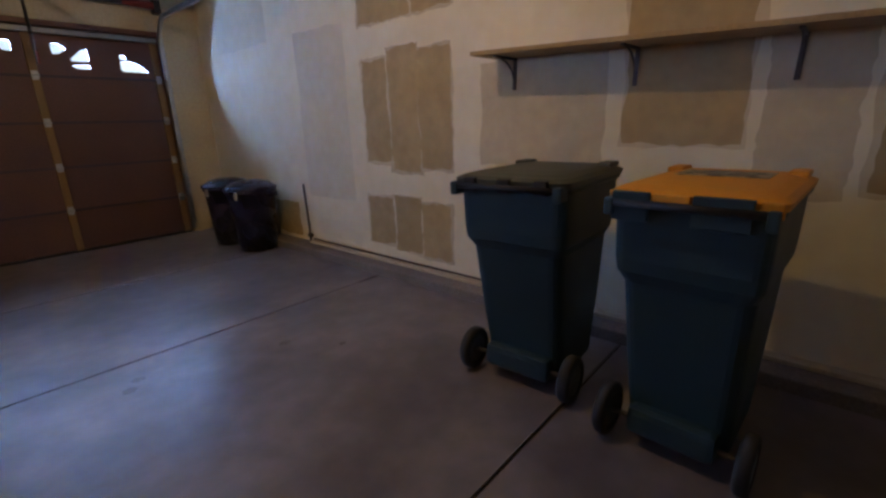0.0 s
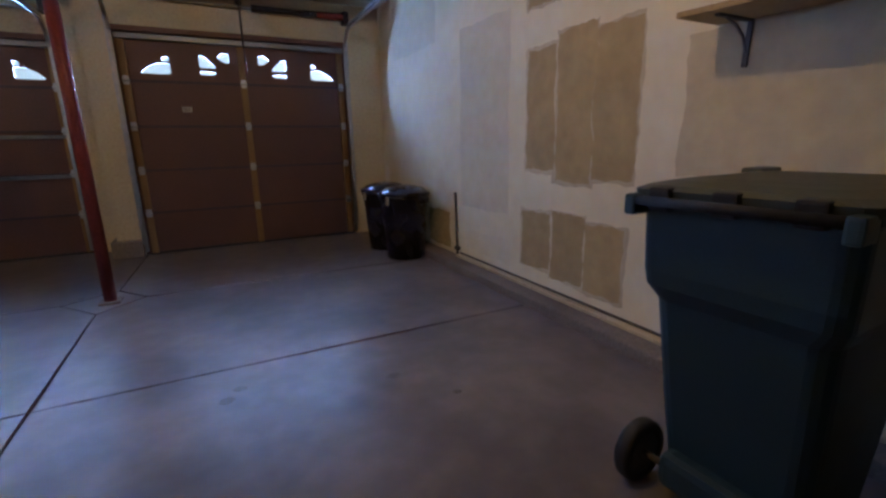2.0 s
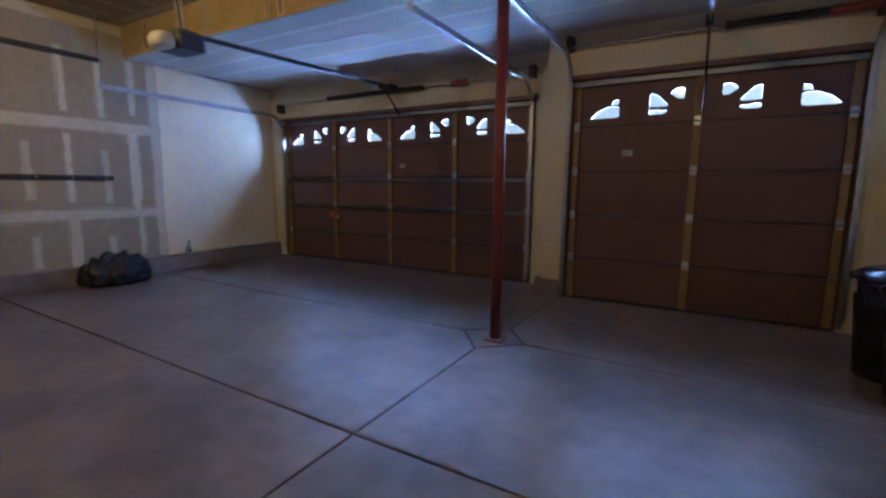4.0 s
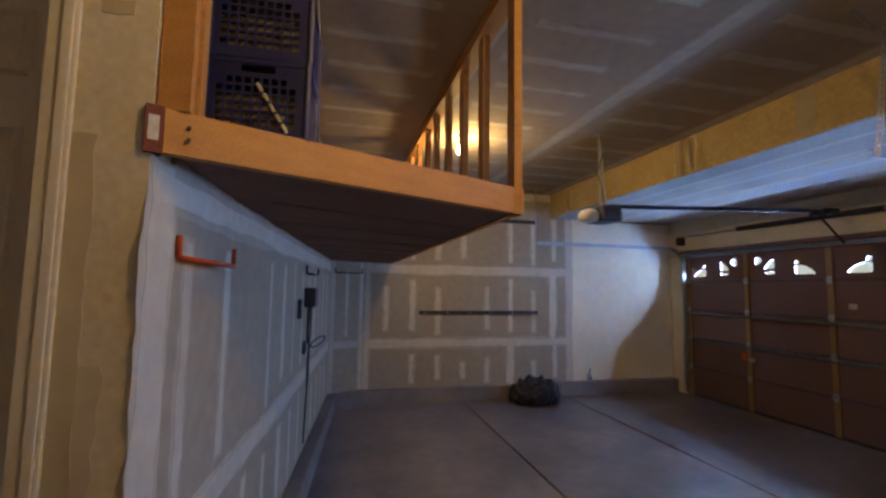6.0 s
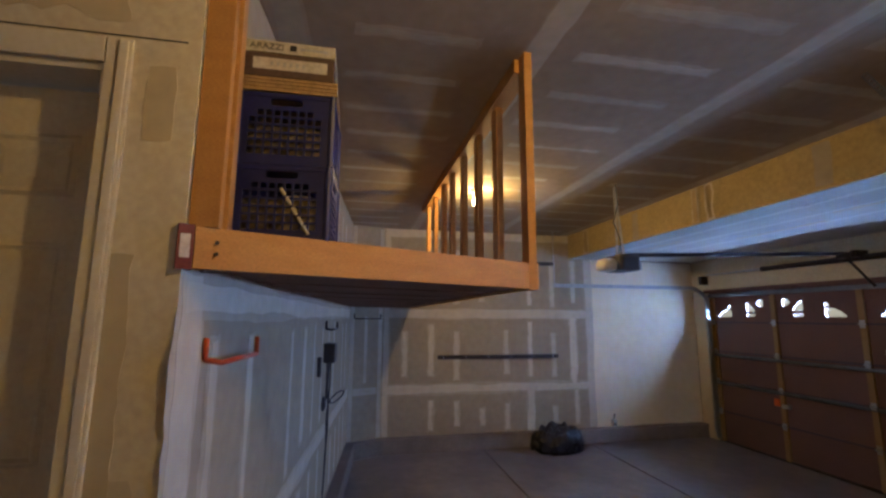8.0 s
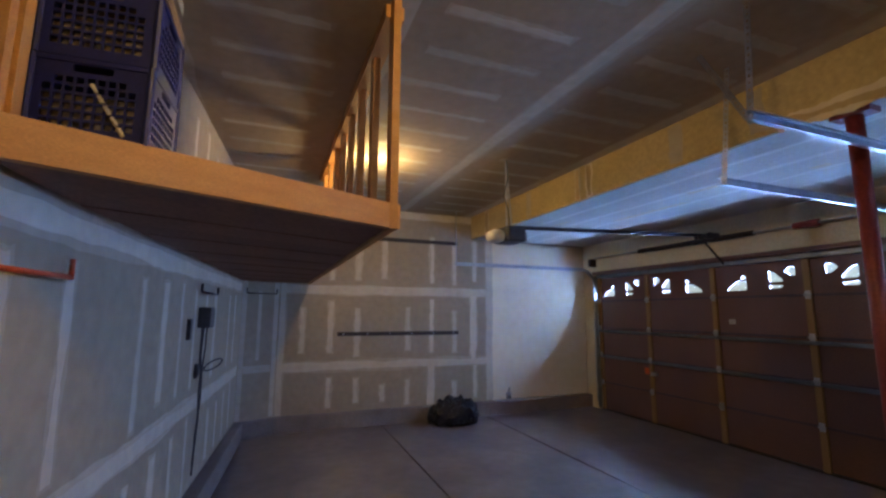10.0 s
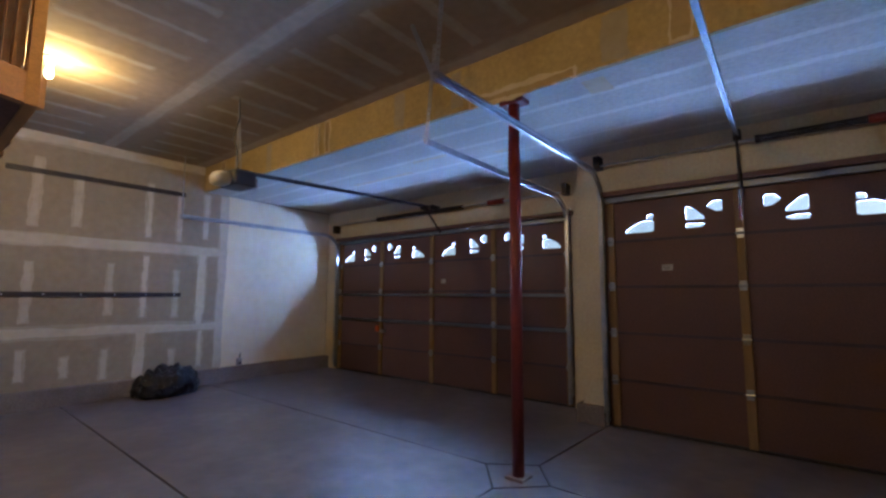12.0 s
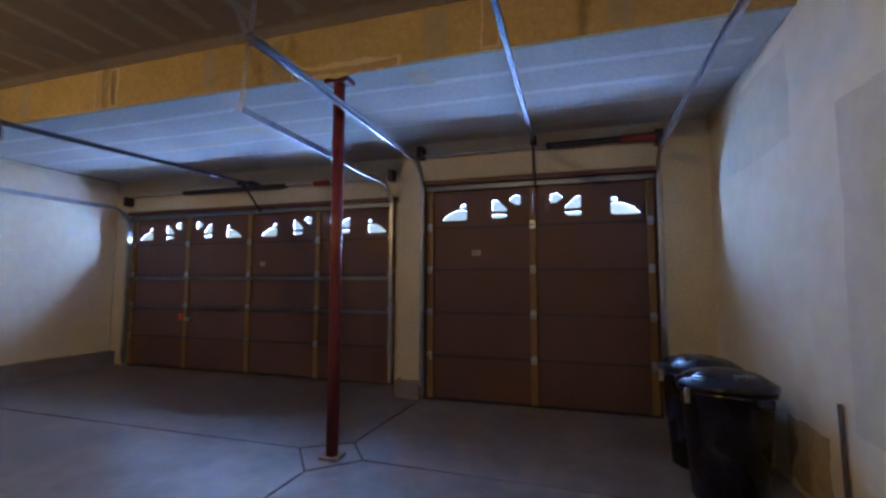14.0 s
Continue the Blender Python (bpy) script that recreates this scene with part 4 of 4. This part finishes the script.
# left wall: horizontal seams, stud lines and the skimmed panel by the door
for z in (0.87, 2.0):
    mud(wall_left, M_MUD, "x", LEFT, 0.0015, -4.93, -1.55, z - 0.055, z + 0.055)
mud(wall_left, M_MUD, "x", LEFT, 0.0012, -4.93, STEP_Y, 3.20, HIGH - 0.01)
mud(wall_left, M_SKIM, "x", LEFT, 0.0018, -1.50, FRONT2 - 0.01, 0.22, LOW - 0.01, 0.012)
mud(wall_left, M_MUD, "x", LEFT, 0.0020, -1.60, -1.49, 0.23, 2.9, 0.012)
for k, y in enumerate((-4.62, -4.21, -3.81, -3.40, -3.0, -2.60, -2.20, -1.82)):
    for z0, z1 in ((0.22, 0.80), (0.98, 1.90), (2.10, 3.05)):
        if (k + int(z0 * 3)) % 5 != 0:
            mud(wall_left, M_MUD, "x", LEFT, 0.0012, y - 0.028, y + 0.028, z0 + random.uniform(0, 0.12), z1 - random.uniform(0, 0.25), 0.014)
mud(wall_left, M_MUD, "x", LEFT, 0.0013, -4.93, -4.86, 0.16, 3.25)
mud(wall_left, M_MUD, "x", LEFT, 0.0016, -2.66, -2.55, 0.16, 0.82)
mud(wall_left, M_MUD, "x", LEFT, 0.0016, -1.90, -1.80, 0.90, 1.95)
# hook wall
for z in (0.90, 2.0):
    mud(wall_hook, M_MUD, "y", HOOK_Y, 0.0015, -5.24, HOUSE_X - 0.05, z - 0.05, z + 0.05)
for k, x in enumerate((-0.35, -0.76, -1.17, -1.58, -2.0, -2.4, -2.8, -3.2, -3.6, -4.0, -4.4, -4.8)):
    for z0, z1 in ((0.2, 0.82), (1.0, 1.92), (2.2, 3.2)):
        if (k * 2 + int(z0 * 3)) % 7:
            w = 0.05 if k in (4, 8) else 0.028
            mud(wall_hook, M_MUD, "y", HOOK_Y, 0.0012, x - w, x + w, z0 + random.uniform(0, 0.1), z1 - random.uniform(0, 0.12), 0.012)
mud(wall_hook, M_MUD, "y", HOOK_Y, 0.0014, -0.20, -0.07, 0.17, 2.07, 0.02)
# angled corner
dv = Vector((FAR_X - LEFT, FAR_Y + 4.96)).normalized()
nv = Vector((-dv.y, dv.x))
if nv.x < 0:
    nv = -nv
for u0, u1, z0, z1 in ((0.0, 0.065, 0.22, 3.3), (0.45, 0.515, 0.22, 3.3), (0.075, 0.445, 0.83, 0.93), (0.24, 0.29, 1.0, 1.95)):
    a, b = Vector((LEFT, -4.96)) + dv * u0, Vector((LEFT, -4.96)) + dv * u1
    part("joint_compound", prism([a, b, b + nv * 0.002, a + nv * 0.002], z0, z1), M_MUD, wall_corner)
# right wall patches of bare board
RW = RIGHT
for u0, u1, z0, z1, m in ((-4.42, -4.10, 0.95, 1.86, M_PATCH), (-4.09, -3.75, 0.92, 1.90, M_PATCH), (-3.73, -3.42, 0.99, 1.84, M_PATCH),
                          (-4.40, -4.08, 0.19, 0.66, M_PATCH), (-4.06, -3.74, 0.20, 0.69, M_PATCH), (-3.72, -3.38, 0.24, 0.67, M_PATCH),
                          (-4.45, -4.05, 2.13, 2.8, M_PATCH), (-4.03, -3.42, 2.12, 2.75, M_PATCH), (-3.05, -2.30, 0.17, 0.38, M_PATCH3),
                          (-6.30, -5.72, 1.16, 2.3, M_PATCH), (-5.60, -4.70, 1.0, 1.70, M_PATCH2), (-6.72, -6.36, 0.9, 1.7, M_PATCH2), (-7.5, -6.8, 0.95, 2.2, M_PATCH),
                          (-3.0, -2.2, 0.6, 2.2, M_PATCH3), (-1.7, -0.5, 2.2, 2.8, M_PATCH3)):
    shift = 0.19 if u1 < -3.3 else 0.0
    mud(wall_right, m, "x", RW, -0.0015, u0 + shift, u1 + shift, z0, z1, 0.017, "bare_patch")
# the trash can's shadow on the wall, painted as a yellow patch
mud(wall_right, M_YELLOW, "x", RW, -0.0015, -1.95, -1.45, 0.12, 0.50, 0.02, "bare_patch")
# house wall
mud(wall_house, M_HOUSEPATCH, "x", HOUSE_X, 0.0015, -6.043, -5.965, 2.464, 2.695, 0.008, "bare_patch")
mud(wall_house, M_HOUSEPATCH, "x", HOUSE_X, 0.0012, -6.105, -6.025, 0.6, 2.112, 0.010, "bare_patch")
mud(wall_house, M_HOUSEPATCH, "x", HOUSE_X, 0.0015, -6.9, -6.10, 2.84, 3.25, 0.03, "bare_patch")
mud(wall_house, M_PATCH2, "x", HOUSE_X, 0.0010, -6.06, -5.98, 0.4, 1.5, 0.012, "bare_patch")
part("crack", box(HOUSE_X + 0.0004, HOUSE_X + 0.0018, -7.0, -5.94, 2.786, 2.790), M_INK, wall_house)
# ceiling seams and joist lines
for y in (-3.15, -4.50, -5.75, -1.95):
    mud(ceiling_high, M_CEILMUD, "z", HIGH, -0.0015, LEFT + 0.02, RIGHT - 0.02, y - 0.06, y + 0.06)
for k in range(20):
    x = LEFT + 0.35 + k * 0.41
    for y0, y1 in ((-2.95, -2.05), (-4.35, -3.40), (-5.55, -4.75), (-7.4, -6.1)):
        if (k * 3 + int(y0 * 2)) % 6:
            mud(ceiling_high, M_CEILMUD, "z", HIGH, -0.0012, x - 0.028, x + 0.028, y0 + random.uniform(0, 0.15), y1 - random.uniform(0, 0.15), 0.014)
for k in range(5):
    y = -1.5 + k * 0.42
    mud(ceiling_low, M_LOWSEAM, "z", LOW, -0.0012, LEFT + 0.1, RIGHT - 0.1, y - 0.03, y + 0.03)
for x0, x1, y0, y1 in ((-1.9, -1.4, -1.05, -0.99), (-0.9, -0.75, -0.8, -0.72), (0.45, 0.62, -1.75, -1.5), (-3.3, -2.2, -0.75, -0.68), (-4.4, -3.6, -1.3, -1.25)):
    mud(ceiling_low, M_PATCH2, "z", LOW, -0.002, x0, x1, y0, y1, 0.01, "bare_patch")
for x, w in ((-4.9, 0.05), (-3.65, 0.06), (-2.62, 0.03), (-2.42, 0.03), (-1.3, 0.07), (-0.6, 0.06), (0.75, 0.09), (1.15, 0.05), (2.0, 0.08)):
    mud(ceiling_step, M_PAPER if w > 0.055 else M_PATCH, "y", STEP_Y - 0.02, -0.0015, x - w, x + w, LOW + 0.03, HIGH - 0.03, 0.015)
mud(ceiling_step, M_PATCH, "y", STEP_Y - 0.02, -0.002, -0.45, 0.45, LOW + 0.0, LOW + 0.06, 0.02)

# ---- floor slabs between the control joints ----
PAD = [(-0.43, -1.70), (-0.14, -2.06), (0.16, -1.77), (-0.08, -1.46)]
SLABS = [
    [(-0.08, -1.46), (0.16, -1.77), (RIGHT, -1.83), (RIGHT, 0.02), (-0.02, 0.02)],
    [(LEFT, -1.68), (-0.43, -1.70), (-0.08, -1.46), (-0.02, 0.02), (-0.02, 0.7), (LEFT, 0.7)],
    [(-0.14, -2.06), (-0.14, -3.50), (RIGHT, -3.51), (RIGHT, -1.83), (0.16, -1.77)],
    [(LEFT, -3.42), (-0.14, -3.50), (-0.14, -2.06), (-0.43, -1.70), (LEFT, -1.68)],
    [(-0.14, -5.68), (RIGHT, -5.68), (RIGHT, -3.51), (-0.14, -3.50)],
    [(LEFT, HOOK_Y), (-0.14, HOOK_Y), (-0.14, -3.50), (LEFT, -3.42)],
    [(-0.14, BACK), (RIGHT, BACK), (RIGHT, -5.68), (-0.14, -5.68)],
    [(S0 - 0.05, 0.02), (RIGHT, 0.02), (RIGHT, 0.7), (S0 - 0.05, 0.7)],
    PAD,
]
for pts in SLABS:
    c = Vector((sum(p[0] for p in pts), sum(p[1] for p in pts))) / len(pts)
    area = sum(pts[i][0] * pts[(i + 1) % len(pts)][1] - pts[(i + 1) % len(pts)][0] * pts[i][1] for i in range(len(pts)))
    if area < 0:
        pts = pts[::-1]
    n = len(pts)
    inset = []
    for k in range(n):
        p0, p1, p2 = (Vector(pts[(k + d) % n]) for d in (-1, 0, 1))
        d1, d2 = (p1 - p0).normalized(), (p2 - p1).normalized()
        n1, n2 = Vector((-d1.y, d1.x)), Vector((-d2.y, d2.x))
        inset.append(p1 + (n1 + n2) * (0.0085 / (1 + n1.dot(n2))))
    part("slab", prism(inset, -0.0115, 0.0), M_CONCRETE, floor)

M_STAIN = material("floor_stain", (0.15, 0.13, 0.14), 0.5, (0.09, 0.075, 0.08), 8, 30, 0.02)
for x, y, r in ((0.765, -3.76, 0.028), (0.70, -3.85, 0.032), (1.50, -4.02, 0.028), (-0.33, -1.55, 0.02), (1.72, -4.32, 0.018)):
    seed += 1
    rs = random.Random(seed)
    part("stain", prism([(x + r * rs.uniform(0.7, 1.2) * 1.3 * math.cos(k * 0.449), y + r * rs.uniform(0.8, 1.15) * math.sin(k * 0.449)) for k in range(14)], -0.001, 0.0008), M_STAIN, floor)
